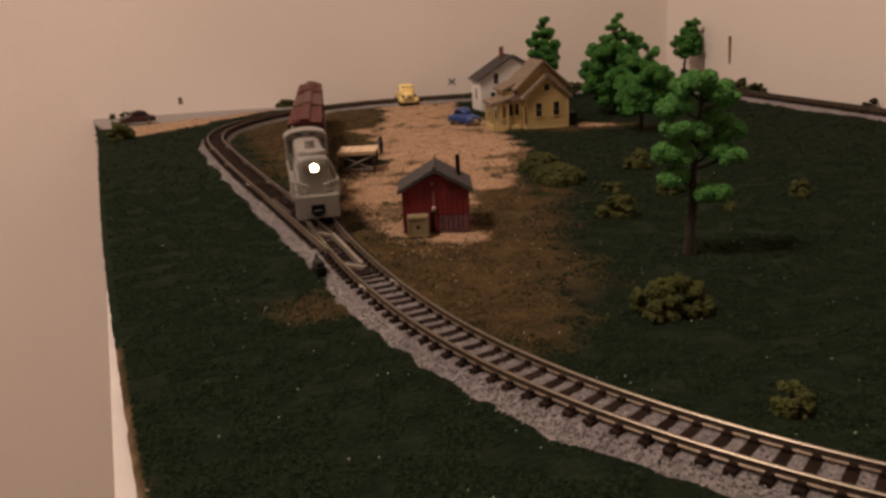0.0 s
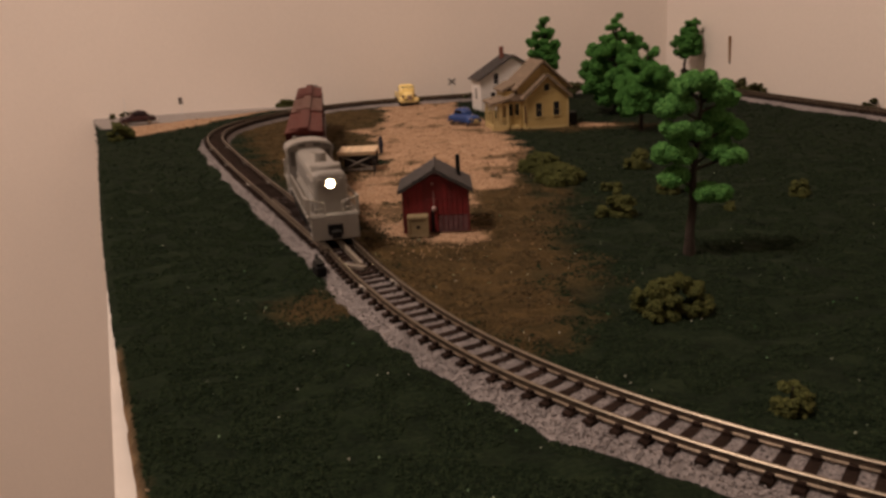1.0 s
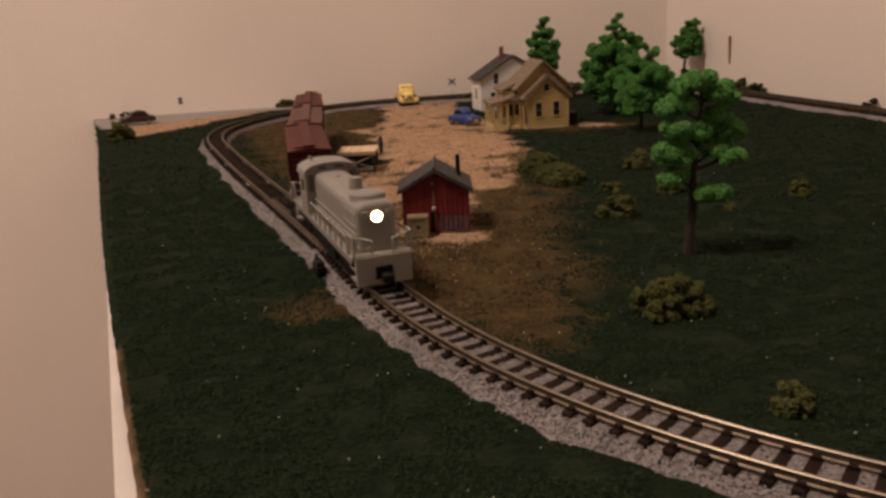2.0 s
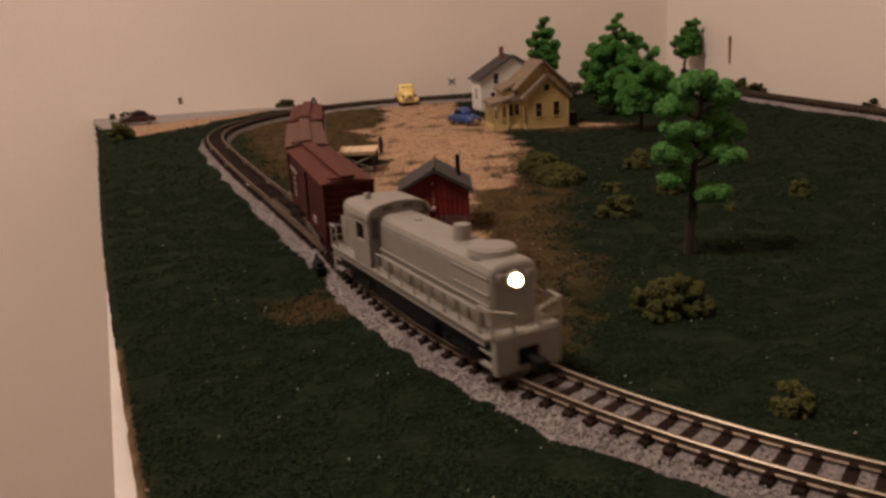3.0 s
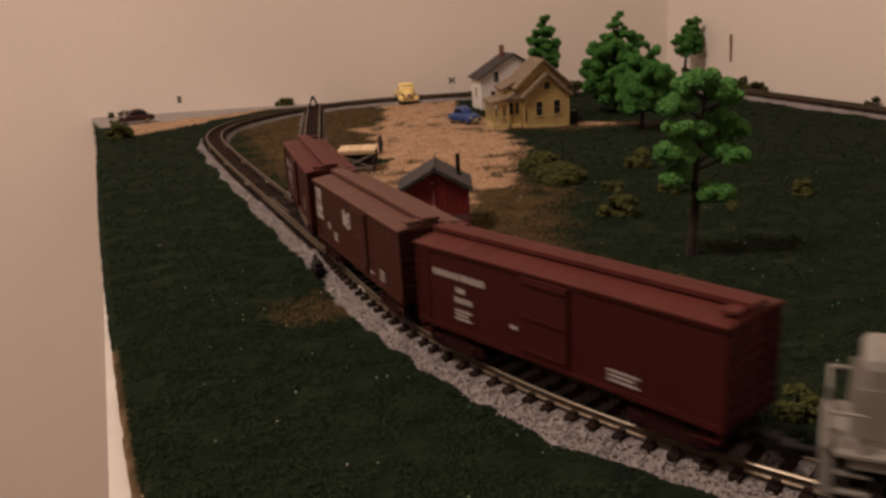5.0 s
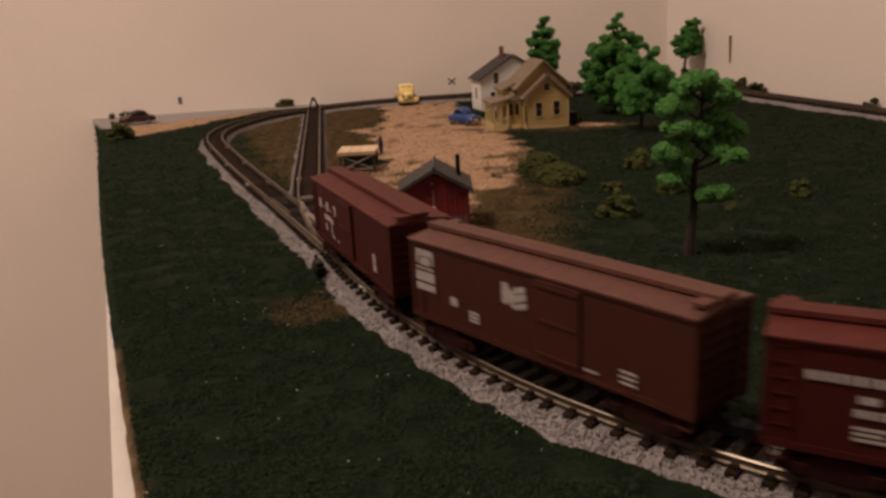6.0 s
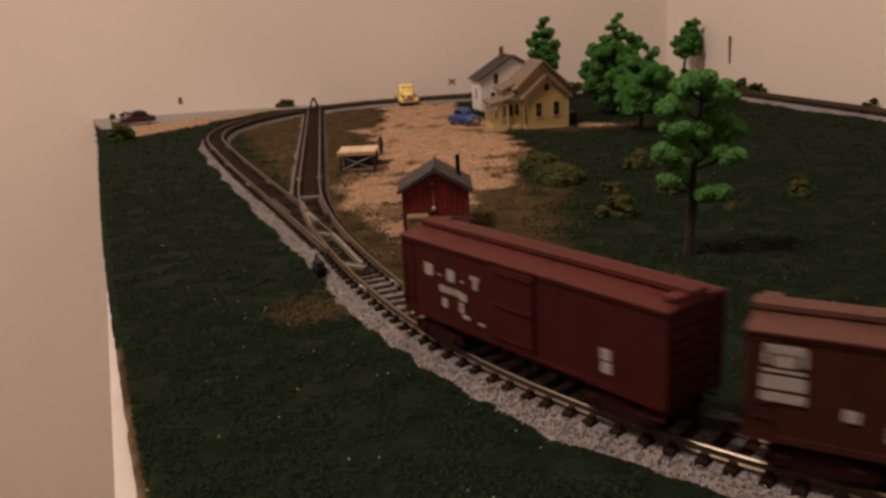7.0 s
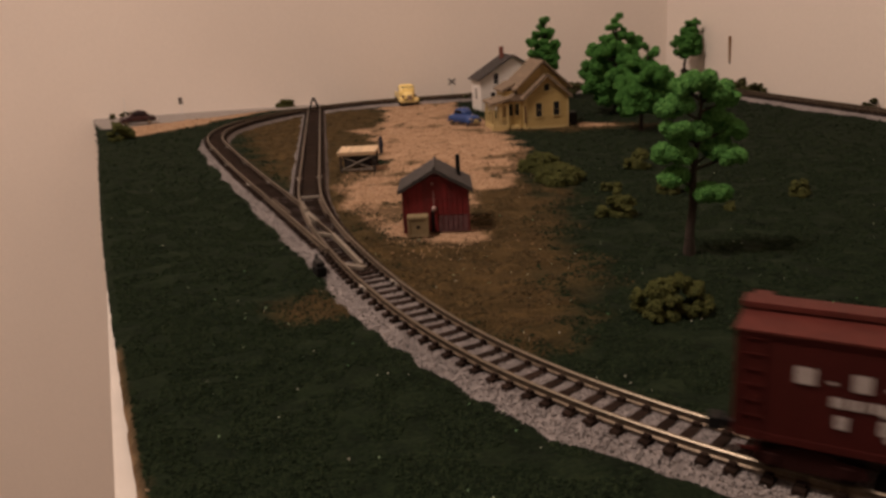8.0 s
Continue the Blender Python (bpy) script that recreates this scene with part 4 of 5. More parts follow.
# ---- turnout fittings ----
def turnout():
    t = thing("turnout", "turnout with tan point blade, throw bars and frog", "turnout", kind="structure")
    z0, z1 = RAIL_Z - 1.9, RAIL_Z - 0.1

    def bar(name, s0, a0, s1, a1, wide, label, material, top=z1):
        """A straight bar on the siding's plan from (along, side) to (along, side)."""
        (x0, y0, h0), (x1, y1, h1) = ROUTE[s0], ROUTE[s1]
        p = Vector((x0 - math.sin(h0) * a0, y0 + math.cos(h0) * a0))
        q = Vector((x1 - math.sin(h1) * a1, y1 + math.cos(h1) * a1))
        d = q - p
        return part(name, box(B(), 0, d.length, -wide / 2, wide / 2, z0 - 0.2, top, 0.12), material, t, label, m=at(p.x, p.y, 0, math.degrees(math.atan2(d.y, d.x))))

    # the far blade stands open for the siding; the closure rail leads to it from the frog
    bar("closure_rail", 430, -1.9, 456, 0.3, 0.8, "brown closure rail", RAILSIDE)
    bar("point_blade", 456, 0.5, 499, 0.5, 1.15, "tan point blade", SWITCHM)
    bar("throw_bar", 449, -4.0, 456, 0.9, 1.7, "tan throw bar", SWITCHM, RAIL_Z - 0.9)
    bar("throw_bar", 493, -5.0, 501, 1.0, 2.0, "tan throw bar", SWITCHM, RAIL_Z - 0.9)
    bar("frog", 396, -4.4, 416, -3.9, 1.5, "tan plastic frog", SWITCHM)
    bar("frog_wing", 412, -4.2, 434, -1.7, 1.7, "tan plastic frog wing", SWITCHM)
    bar("frog_wing", 414, -4.4, 440, -5.0, 1.2, "tan plastic frog wing", SWITCHM)
    bar("cross_strip", 383, -4.0, 383, 4.2, 0.8, "pale cross strip", JOINER, RAIL_Z - 0.8)
    for tr, i, side in ((ROUTE, 392, 3.4), (MAIN, 392, -3.4)):
        v, f = sweep(tr[i:i + 34], [(side - 0.3, z0), (side + 0.3, z0), (side + 0.3, z1), (side - 0.3, z1)])
        mesh_part("guard_rail", v, f, RAILSIDE, t)
    # pale rail joiners and pads where the sections meet
    for tr, i, k in ((MAIN, 210, 1.5), (MAIN, 280, 1.5), (MAIN, 346, 1.3), (ROUTE, 336, 1.3), (ROUTE, 154, 1.5), (ROUTE, 90, 1.5), (ROUTE, 519, 0.9)):
        x, y, th = tr[i]
        for c in (-4.95, 4.95):
            part("rail_joiner", box(B(), -2.6, 2.6, c - 1.1 * k, c + 1.1 * k, RAIL_Z - 2.1, RAIL_Z - 1.3, 0.15), JOINER, t, m=at(x, y, 0, math.degrees(th)))
    x, y, th = ROUTE[488]
    sw = thing("switch_stand", "small black switch motor beside the turnout", "switch", m=at(x + math.sin(th) * 11.6, y - math.cos(th) * 11.6, 0.8, math.degrees(th)))
    part("base", box(B(), -1.5, 6.0, -1.7, 1.7, 0.0, 3.4, 0.4), BLACK, sw)
    part("cap", box(B(), -1.0, 5.0, -1.4, 1.4, 3.2, 4.8, 0.5), BLACK, sw)
    part("lever", rod(B(), (-1, 0, 2.2), (-5.5, 0.8, 4.6), 1.0, 0.7), BLACK, sw)
    x, y, th = ROUTE[12]
    bp = thing("bumper", "black metal track bumper at the siding's end", "bumper", m=at(x, y, RAIL_Z, math.degrees(th)))
    for s in (-3.6, 3.6):
        bm = B()
        rod(bm, (-7, s, 0), (0, s * 0.15, 8.6), 0.8)
        part("brace", bm, BLACK, bp)
        part("strut", rod(B(), (5, s, 0), (0, s * 0.15, 8.6), 0.8), BLACK, bp)
    part("buffer_beam", box(B(), -0.5, 1.3, -1.4, 1.4, 6.0, 8.8, 0.3), BLACK, bp)


JOINER = mat("pale_grey_joiner", (0.30, 0.27, 0.235), 0.7, var=0.2, scale=400)
turnout()


# ---- the red tool shed and what stands by it ----
def gable_roof(parent, name, half, run0, run1, eave, apex, over, thick, material, courses=5, axis_y=True, x_mid=0.0):
    """Two slopes of shingle courses over x_mid, drawn along y from run0 to run1."""
    slope = part(name, B(), material, parent)
    for sgn in (-1, 1):
        for k in range(courses):
            a, b = k / courses, (k + 1.12) / courses
            w = half + over
            low = eave - (apex - eave) * over / half
            bm = B()
            x0, z0 = x_mid + sgn * w * (1 - a), low + (apex - low) * a
            x1, z1 = x_mid + sgn * w * (1 - min(b, 1)), low + (apex - low) * min(b, 1)
            lift = thick * 0.12
            prism(bm, [(x0, z0 + thick * 0.2), (x0, z0 + thick + lift), (x1, z1 + thick), (x1, z1)], run0 - over, run1 + over, "y")
            part("shingle_course", bm, material, slope)
    return slope


def shed():
    s = thing("shed", "small red board-sided shed with a grey gabled roof", "shed", m=at(-14.2, 308.5, 0.2, -1.0))
    w, d, e, p = 24.6, 21.0, 16.4, 23.4
    bm = B()
    prism(bm, [(0.3, 0), (w - 0.3, 0), (w - 0.3, e - 0.2), (w / 2, p - 0.3), (0.3, e - 0.2)], 0.3, d - 0.3, "y")
    part("core", bm, SHEDRED, s)
    n = 13
    for k in range(n):
        x0, x1 = k * w / n, (k + 1) * w / n - 0.28
        xm = (x0 + x1) / 2
        top = e + (p - e) * (1 - abs(xm - w / 2) / (w / 2)) - 0.4
        if k in (5, 6):
            continue
        weathered = k > 6
        zs = 6.6 if weathered else 0.0
        part("plank", box(B(), x0, x1, -0.25, 0.35, zs, top, 0.08), SHEDRED, s)
        if weathered:
            part("plank", box(B(), x0, x1, -0.22, 0.35, 0, zs - 0.1, 0.08), SHEDOLD, s)
    for sx in (-0.25, w - 0.1):
        for k in range(11):
            part("plank", box(B(), sx, sx + 0.35, k * d / 11, (k + 1) * d / 11 - 0.25, 0, e - 0.2, 0.06), SHEDRED, s)
    door = part("door", box(B(), 9.0, 12.9, -0.1, 0.4, 0.2, 13.5, 0.1), SHEDRED, s)
    part("door_plank", box(B(), 9.1, 10.3, -0.35, 0.0, 0.3, 13.3, 0.05), SHEDRED, door)
    part("door_plank", box(B(), 11.7, 12.8, -0.35, 0.0, 0.3, 13.3, 0.05), SHEDRED, door)
    part("opening", box(B(), 10.2, 11.8, -0.15, 0.42, 0.2, 8.5), BLACK, door, "dark gap in the door")
    bm = B()
    bmesh.ops.create_icosphere(bm, subdivisions=2, radius=1.0, matrix=Matrix.Translation((11.6, -0.7, 9.4)))
    part("wall_lamp", bm, PINK, s, "pale pink round wall lamp", smooth=True)
    part("lamp_pipe", rod(B(), (11.6, -0.4, 10), (11.6, -0.4, 16.0), 0.16), PINK, s, "pale thin pipe")
    part("gable_knob", rod(B(), (11.3, -0.5, 19.0), (11.3, 0.2, 19.0), 0.4), PINK, s)
    for sx in (-0.4, w - 0.3):
        part("corner_board", box(B(), sx, sx + 0.8, -0.5, 0.3, 0, e, 0.08), DARKRED, s)
    gable_roof(s, "roof", w / 2, 0, d, e, p, 1.9, 1.5, SHINGLE, 5, x_mid=w / 2)
    part("ridge_cap", rod(B(), (w / 2, -2.0, p + 1.6), (w / 2, d + 2.0, p + 1.6), 0.55), SHINGLE, s)
    part("stove_pipe", rod(B(), (w - 3.2, 12, 19.0), (w - 3.2, 12, 27.6), 0.85, seg=12), BLACK, s, "black stove pipe")
    part("pipe_collar", rod(B(), (w - 3.2, 12, 19.4), (w - 3.2, 12, 20.4), 1.3, seg=12), BLACK, s)
    c = thing("crate", "khaki wooden crate with a dark hole, against the shed", "crate", m=at(-12.8, 307.6, 0.2, -1))
    cr = part("box", box(B(), 0, 8.0, -5.5, 0, 0, 7.9, 0.15), KHAKI, c)
    for x in (0.1, 7.1):
        part("batten", box(B(), x, x + 0.8, -5.85, -5.4, 0.1, 7.8, 0.06), KHAKI, c)
    for z in (0.1, 6.9):
        part("batten", box(B(), 0.9, 7.1, -5.8, -5.4, z, z + 0.8, 0.06), KHAKI, c)
    part("hole", rod(B(), (4.1, -5.62, 3.9), (4.1, -5.4, 3.9), 0.75, seg=10), BLACK, c)


PINK = mat("pale_pink_plastic", (0.36, 0.25, 0.235), 0.5, var=0.05)
DARKRED = mat("dark_red_trim", (0.09, 0.008, 0.01), 0.6, var=0.2)
shed()


def platform():
    p = thing("loading_platform", "pale timber loading platform on dark braced legs", "platform", m=at(-54.0, 444.5, 0, -1.0))
    w, d, h = 20.5, 20.0, 10.2
    for k in range(11):
        part("deck_board", box(B(), k * w / 11, (k + 1) * w / 11 - 0.15, 0, d, h, h + 1.0, 0.08), PALEWOOD, p)
    part("fascia", box(B(), 0, w, 0.3, 1.2, h - 1.2, h, 0.1), PALEWOOD, p)
    for x in (0.6, w - 1.8):
        for y in (0.8, d - 2.0):
            part("leg", box(B(), x, x + 1.3, y, y + 1.3, -1, h, 0.1), DARKWOOD, p)
    for a, b in (((1.2, 1.0, 1), (w - 1.2, 1.0, h - 1.4)), ((w - 1.2, 1.3, 1), (1.2, 1.3, h - 1.4)), ((1.2, 1.2, 1.2), (w - 1.2, 1.2, 1.2))):
        part("brace", rod(B(), a, b, 0.45, seg=6), GREYWOOD, p, "grey timber brace")
    part("back_panel", box(B(), 1, w - 1, d - 1.6, d - 1.0, 0, h, 0.05), DARKWOOD, p)
    f = B()
    rod(f, (0, 0, 0), (0, 0, 4.4), 1.0, 1.3)
    rod(f, (0, 0, 4.4), (0, 0, 8.0), 1.6, 1.1)
    bmesh.ops.create_icosphere(f, subdivisions=2, radius=1.05, matrix=Matrix.Translation((0, 0, 9.0)))
    tagged(part("figurine", f, NAVY, m=at(-34.5, 505, 0.2)), "tiny dark blue figurine standing by the platform", "figurine")
    f = B()
    rod(f, (0, 0, 0), (0, 0, 5), 0.9, 1.3)
    rod(f, (0, 0, 5), (0, 0, 8.8), 1.5, 1.0)
    bmesh.ops.create_icosphere(f, subdivisions=2, radius=1.1, matrix=Matrix.Translation((0, 0, 9.9)))
    tagged(part("figurine", f, BROWNF, m=at(39.5, 592, 0.2)), "tiny brown figurine standing by the porch", "figurine")


GREYWOOD = mat("grey_timber", (0.16, 0.14, 0.12), 0.8, var=0.2)
NAVY = mat("dark_blue_figure_paint", (0.02, 0.02, 0.035), 0.6, var=0.2)
BROWNF = mat("brown_figure_paint", (0.07, 0.03, 0.018), 0.6, var=0.2)
platform()


# ---- houses ----
def window(parent, x, z, w, h, y, trim, axis="y", sgn=-1):
    """A dark pane in a proud frame on a wall facing -y (axis y) or -x (axis x)."""
    def b(u0, u1, d0, d1, z0, z1):
        return box(B(), u0, u1, min(y + sgn * d0, y + sgn * d1), max(y + sgn * d0, y + sgn * d1), z0, z1, 0.03) if axis == "y" else \
            box(B(), min(y + sgn * d0, y + sgn * d1), max(y + sgn * d0, y + sgn * d1), u0, u1, z0, z1, 0.03)
    fr = part("window", b(x - w / 2, x + w / 2, -0.2, 0.12, z, z + h), GLASSDARK, parent, "dark sash window")
    part("frame", b(x - w / 2 - 0.6, x - w / 2, -0.2, 0.4, z - 0.5, z + h + 0.6), trim, fr)
    part("frame", b(x + w / 2, x + w / 2 + 0.6, -0.2, 0.4, z - 0.5, z + h + 0.6), trim, fr)
    part("lintel", b(x - w / 2, x + w / 2, -0.2, 0.45, z + h, z + h + 0.7), trim, fr)
    part("sill", b(x - w / 2, x + w / 2, -0.2, 0.6, z - 0.6, z), trim, fr)
    part("sash_bar", b(x - w / 2, x + w / 2, -0.1, 0.22, z + h * 0.5 - 0.08, z + h * 0.5 + 0.08), trim, fr)
    return fr


def siding(parent, x0, x1, y, z0, z1, material, axis="y", sgn=-1, half=None, apex=None, pitch=1.5):
    """Lapped boards on a wall; with half and apex, boards shorten into a gable."""
    z = z0
    while z < (apex if apex else z1) - 0.4:
        a, b = x0, x1
        if apex and z > z1:
            k = (z - z1) / (apex - z1)
            m_ = (x0 + x1) / 2
            a, b = m_ - (m_ - x0) * (1 - k), m_ + (x1 - m_) * (1 - k)
        if b - a < 1:
            break
        if axis == "y":
            bm = box(B(), a, b, min(y, y + sgn * 0.22), max(y, y + sgn * 0.22), z, z + pitch * 0.86)
        else:
            bm = box(B(), min(y, y + sgn * 0.22), max(y, y + sgn * 0.22), a, b, z, z + pitch * 0.86)
        part("board", bm, material, parent)
        z += pitch


def yellow_house():
    h = thing("house", "yellow clapboard house with porch and tan shingle roofs", "house", m=at(61.5, 573.0, 0.2, 8.0))
    # front wing
    w1 = part("front_wing_wall", prism(B(), [(0, 0), (30, 0), (30, 22), (15, 35), (0, 22)], 0, 18, "y"), YELLOWH, h)
    siding(w1, 0.3, 29.7, 0, 1.6, 22, YELLOWH, apex=34)
    window(w1, 9.2, 8.0, 4.4, 9.4, -0.2, YELLOWT)
    window(w1, 21.6, 8.4, 4.4, 9.4, -0.2, YELLOWT)
    window(w1, 15.0, 25.4, 4.0, 4.6, -0.2, YELLOWT)
    for x in (-0.3, 29.3):
        part("corner_board", box(B(), x, x + 1.0, -0.5, 0.4, 0, 22.5, 0.06), YELLOWT, w1)
    part("foundation", box(B(), -0.4, 30.4, -0.5, 18, -1.5, 1.4, 0.1), YELLOWT, h)
    gable_roof(h, "front_roof", 15, 0, 16, 22, 35, 2.6, 1.1, HROOF, 6, x_mid=15)
    for sgn in (-1, 1):
        x0, z0 = 15 + sgn * 17.2, 20.0
        bm = prism(B(), [(x0, z0 - 0.2), (x0, z0 + 2.2), (15, 37.4), (15, 35.0)], -3.1, -2.4, "y")
        part("bargeboard", bm, HROOF, h)
    # taller block behind
    w2 = part("main_wall", prism(B(), [(-3, 0), (32, 0), (32, 28), (14.5, 43.6), (-3, 28)], 9, 40, "y"), YELLOWH, h)
    siding(w2, 9.3, 39.7, -3, 1.6, 28, YELLOWH, axis="x")
    siding(w2, -2.8, 31.8, 9, 22, 28, YELLOWH, apex=43)
    gable_roof(h, "main_roof", 17.5, 8, 40, 28, 44.0, 3.0, 1.5, HROOF, 8, x_mid=14.5)
    side = part("side_wing", box(B(), -11, -4, 16, 42, 0, 25, 0.1), YELLOWH, h)
    siding(side, 16.3, 41.7, -11, 1.6, 25, YELLOWH, axis="x")
    siding(side, -10.8, -4.2, 16, 1.6, 25, YELLOWH)
    window(side, 27, 9, 4.4, 9.4, -11.2, YELLOWT, axis="x")
    window(side, 37, 9, 4.4, 9.4, -11.2, YELLOWT, axis="x")
    part("side_roof", prism(B(), [(-13, 24.4), (-3.6, 29.2), (-3.6, 30.6), (-13, 25.8)], 14.8, 43, "y"), HROOF, side)
    # side porch and bay
    pr = part("porch_floor", box(B(), -22, -11, 4, 32, -1, 3.0, 0.1), YELLOWT, h)
    for x, y in ((-21.3, 4.6), (-16.4, 4.6), (-11.6, 4.6), (-21.3, 14), (-21.3, 23), (-21.3, 31)):
        part("porch_post", box(B(), x - 0.6, x + 0.6, y - 0.6, y + 0.6, 3, 17.5, 0.1), YELLOWT, pr)
    part("porch_roof", prism(B(), [(-23.5, 17.2), (-9, 20.5), (-9, 22.0), (-23.5, 18.6)], 2.6, 33, "y"), HROOF, pr)
    part("porch_beam", box(B(), -22, -11, 4, 5.2, 16.4, 17.8), YELLOWT, pr)
    rail = part("porch_rail", box(B(), -21.5, -11, 4.3, 4.9, 7.4, 8.2), YELLOWT, pr)
    for k in range(7):
        part("baluster", box(B(), -20.4 + k * 1.4, -19.9 + k * 1.4, 4.4, 4.8, 3, 7.4), YELLOWT, rail)
    bay = part("bay", box(B(), -11, -0.4, 7.5, 16.2, 0, 19.0, 0.2), YELLOWH, h)
    window(bay, -8.6, 9.0, 2.6, 8.0, 7.4, YELLOWT)
    window(bay, -4.2, 9.0, 2.6, 8.0, 7.4, YELLOWT)
    window(bay, 11.8, 9.0, 3.0, 8.0, -11.1, YELLOWT, axis="x")
    part("bay_roof", prism(B(), [(-12.5, 18.8), (0.5, 18.8), (0.5, 23.5), (-6, 23.5)], 6.4, 16.4, "y"), HROOF, bay)
    part("step", box(B(), -9, -3, 3.4, 7.4, -1, 2.2, 0.1), YELLOWT, h)
    part("shutter", box(B(), -0.9, 0.2, -0.8, -0.2, 4, 16), BROWNF, h)
    part("cellar_door", box(B(), 31, 39, 8, 16, -1, 8.4, 0.3), BLACK, h, "dark cellar lean-to")


def white_house():
    h = thing("house", "white clapboard house with a dark shingle roof", "house", m=at(38.0, 691.0, 0, 14.0))
    w = part("wall", prism(B(), [(0, 0), (56, 0), (56, 26), (28, 43), (0, 26)], 0, 26, "y"), WHITEH, h)
    siding(w, 0.3, 55.7, 0, 1.5, 26, WHITEH, apex=42, pitch=1.8)
    siding(w, 0.3, 25.7, 0, 1.5, 26, WHITEH, axis="x", pitch=1.8)
    window(w, 13.0, 21.5, 4.0, 8.4, -0.2, WHITEH)
    window(w, 10.0, 6.5, 4.0, 8.4, -0.2, WHITEH)
    window(w, 13.0, 9, 4.0, 8.8, -0.2, WHITEH, axis="x")
    gable_roof(h, "roof", 28, 0, 26, 26, 43, 2.6, 1.2, SHINGLE, 8, x_mid=28)
    part("chimney", box(B(), 21.4, 24.4, 12, 15, 38, 50.5, 0.1), BRICKM, h, "brown brick chimney")


yellow_house()
white_house()


# ---- vehicles ----
def wheel(parent, x, y, z, r, w):
    t = part("wheel", rod(B(), (x, y - w / 2, z), (x, y + w / 2, z), r, seg=18), TYRE, parent)
    part("hub", rod(B(), (x, y - w / 2 - 0.15, z), (x, y + w / 2 + 0.15, z), r * 0.55, seg=14), CHROME, t)


def loft(bm, sections):
    """Rounded shell through sections of (x, half width, bottom, top, squareness)."""
    rings = []
    for x, w, z0, z1, k in sections:
        ring = []
        for i in range(16):
            a = 2 * math.pi * i / 16
            c, s = math.cos(a), math.sin(a)
            ring.append(bm.verts.new((x, w * math.copysign(abs(c) ** k, c), (z0 + z1) / 2 + (z1 - z0) / 2 * math.copysign(abs(s) ** k, s))))
        rings.append(ring)
    for a, b in zip(rings, rings[1:]):
        for i in range(16):
            bm.faces.new((a[i], a[(i + 1) % 16], b[(i + 1) % 16], b[i]))
    bm.faces.new(rings[0][::-1])
    bm.faces.new(rings[-1])
    bmesh.ops.recalc_face_normals(bm, faces=bm.faces)
    return bm


def old_car(label, m, paint, k=1.0):
    c = thing("car", label, "car", m=m)
    part("body", loft(B(), [(-14 * k, 3.6 * k, 2.4 * k, 4.4 * k, 0.5), (-12.5 * k, 5.2 * k, 1.8 * k, 6.0 * k, 0.45), (-7 * k, 5.7 * k, 1.5 * k, 6.8 * k, 0.4), (0, 5.8 * k, 1.5 * k, 7.0 * k, 0.4),
                            (6 * k, 5.4 * k, 1.5 * k, 6.8 * k, 0.45), (11.5 * k, 4.8 * k, 1.7 * k, 6.2 * k, 0.5), (13.6 * k, 3.6 * k, 2.2 * k, 5.0 * k, 0.6)]), paint, c, smooth=True)
    part("roof", loft(B(), [(-9 * k, 3.2 * k, 5.6 * k, 7.2 * k, 0.6), (-6 * k, 4.3 * k, 5.8 * k, 10.0 * k, 0.55), (-1 * k, 4.6 * k, 5.8 * k, 10.9 * k, 0.5), (2.5 * k, 4.3 * k, 5.8 * k, 10.2 * k, 0.55), (5.2 * k, 3.8 * k, 5.8 * k, 7.2 * k, 0.6)]), paint, c, smooth=True)
    for s in (-1, 1):
        part("side_window", box(B(), -5.5 * k, 2.2 * k, s * 4.35 * k - 0.25, s * 4.35 * k + 0.25, 7.3 * k, 9.3 * k, 0.2), GLASSDARK, c)
        part("fender", loft(B(), [(5.2 * k, 0.4, 1.4 * k, 3.0 * k, 0.8), (8 * k, 1.3 * k, 1.2 * k, 5.6 * k, 0.8), (11 * k, 1.4 * k, 1.3 * k, 5.4 * k, 0.8), (13 * k, 0.9 * k, 2.2 * k, 4.4 * k, 0.8)]), paint, c, smooth=True, m=at(0, s * 4.7 * k))
        part("headlight", rod(B(), (12.6 * k, s * 4.3 * k, 4.3 * k), (13.3 * k, s * 4.3 * k, 4.3 * k), 0.8 * k, seg=12), CHROME, c)
        for x in (-8.2 * k, 8.6 * k):
            wheel(c, x, s * 5.0 * k, 1.9 * k, 1.9 * k, 1.5 * k)
    part("windscreen", box(B(), 3.0 * k, 3.4 * k, -3.3 * k, 3.3 * k, 7.0 * k, 9.2 * k, 0.1), GLASSDARK, c)
    part("grille", box(B(), 13.2 * k, 13.8 * k, -2.4 * k, 2.4 * k, 2.6 * k, 4.4 * k, 0.2), CHROME, c)
    part("bumper", box(B(), 13.8 * k, 14.6 * k, -5.4 * k, 5.4 * k, 1.7 * k, 2.6 * k, 0.3), CHROME, c)
    part("bumper", box(B(), -14.8 * k, -14.0 * k, -5.2 * k, 5.2 * k, 1.7 * k, 2.6 * k, 0.3), CHROME, c)
    return c


old_car("rounded dark blue sedan parked on the gravel", at(20.5, 612, 0.3, -52), BLUEC, 0.98).scale = (1, 1, 1.2)
old_car("black sedan parked on the grey road", at(-258, 726, 0.4, 200), BLACKC, 1.1)


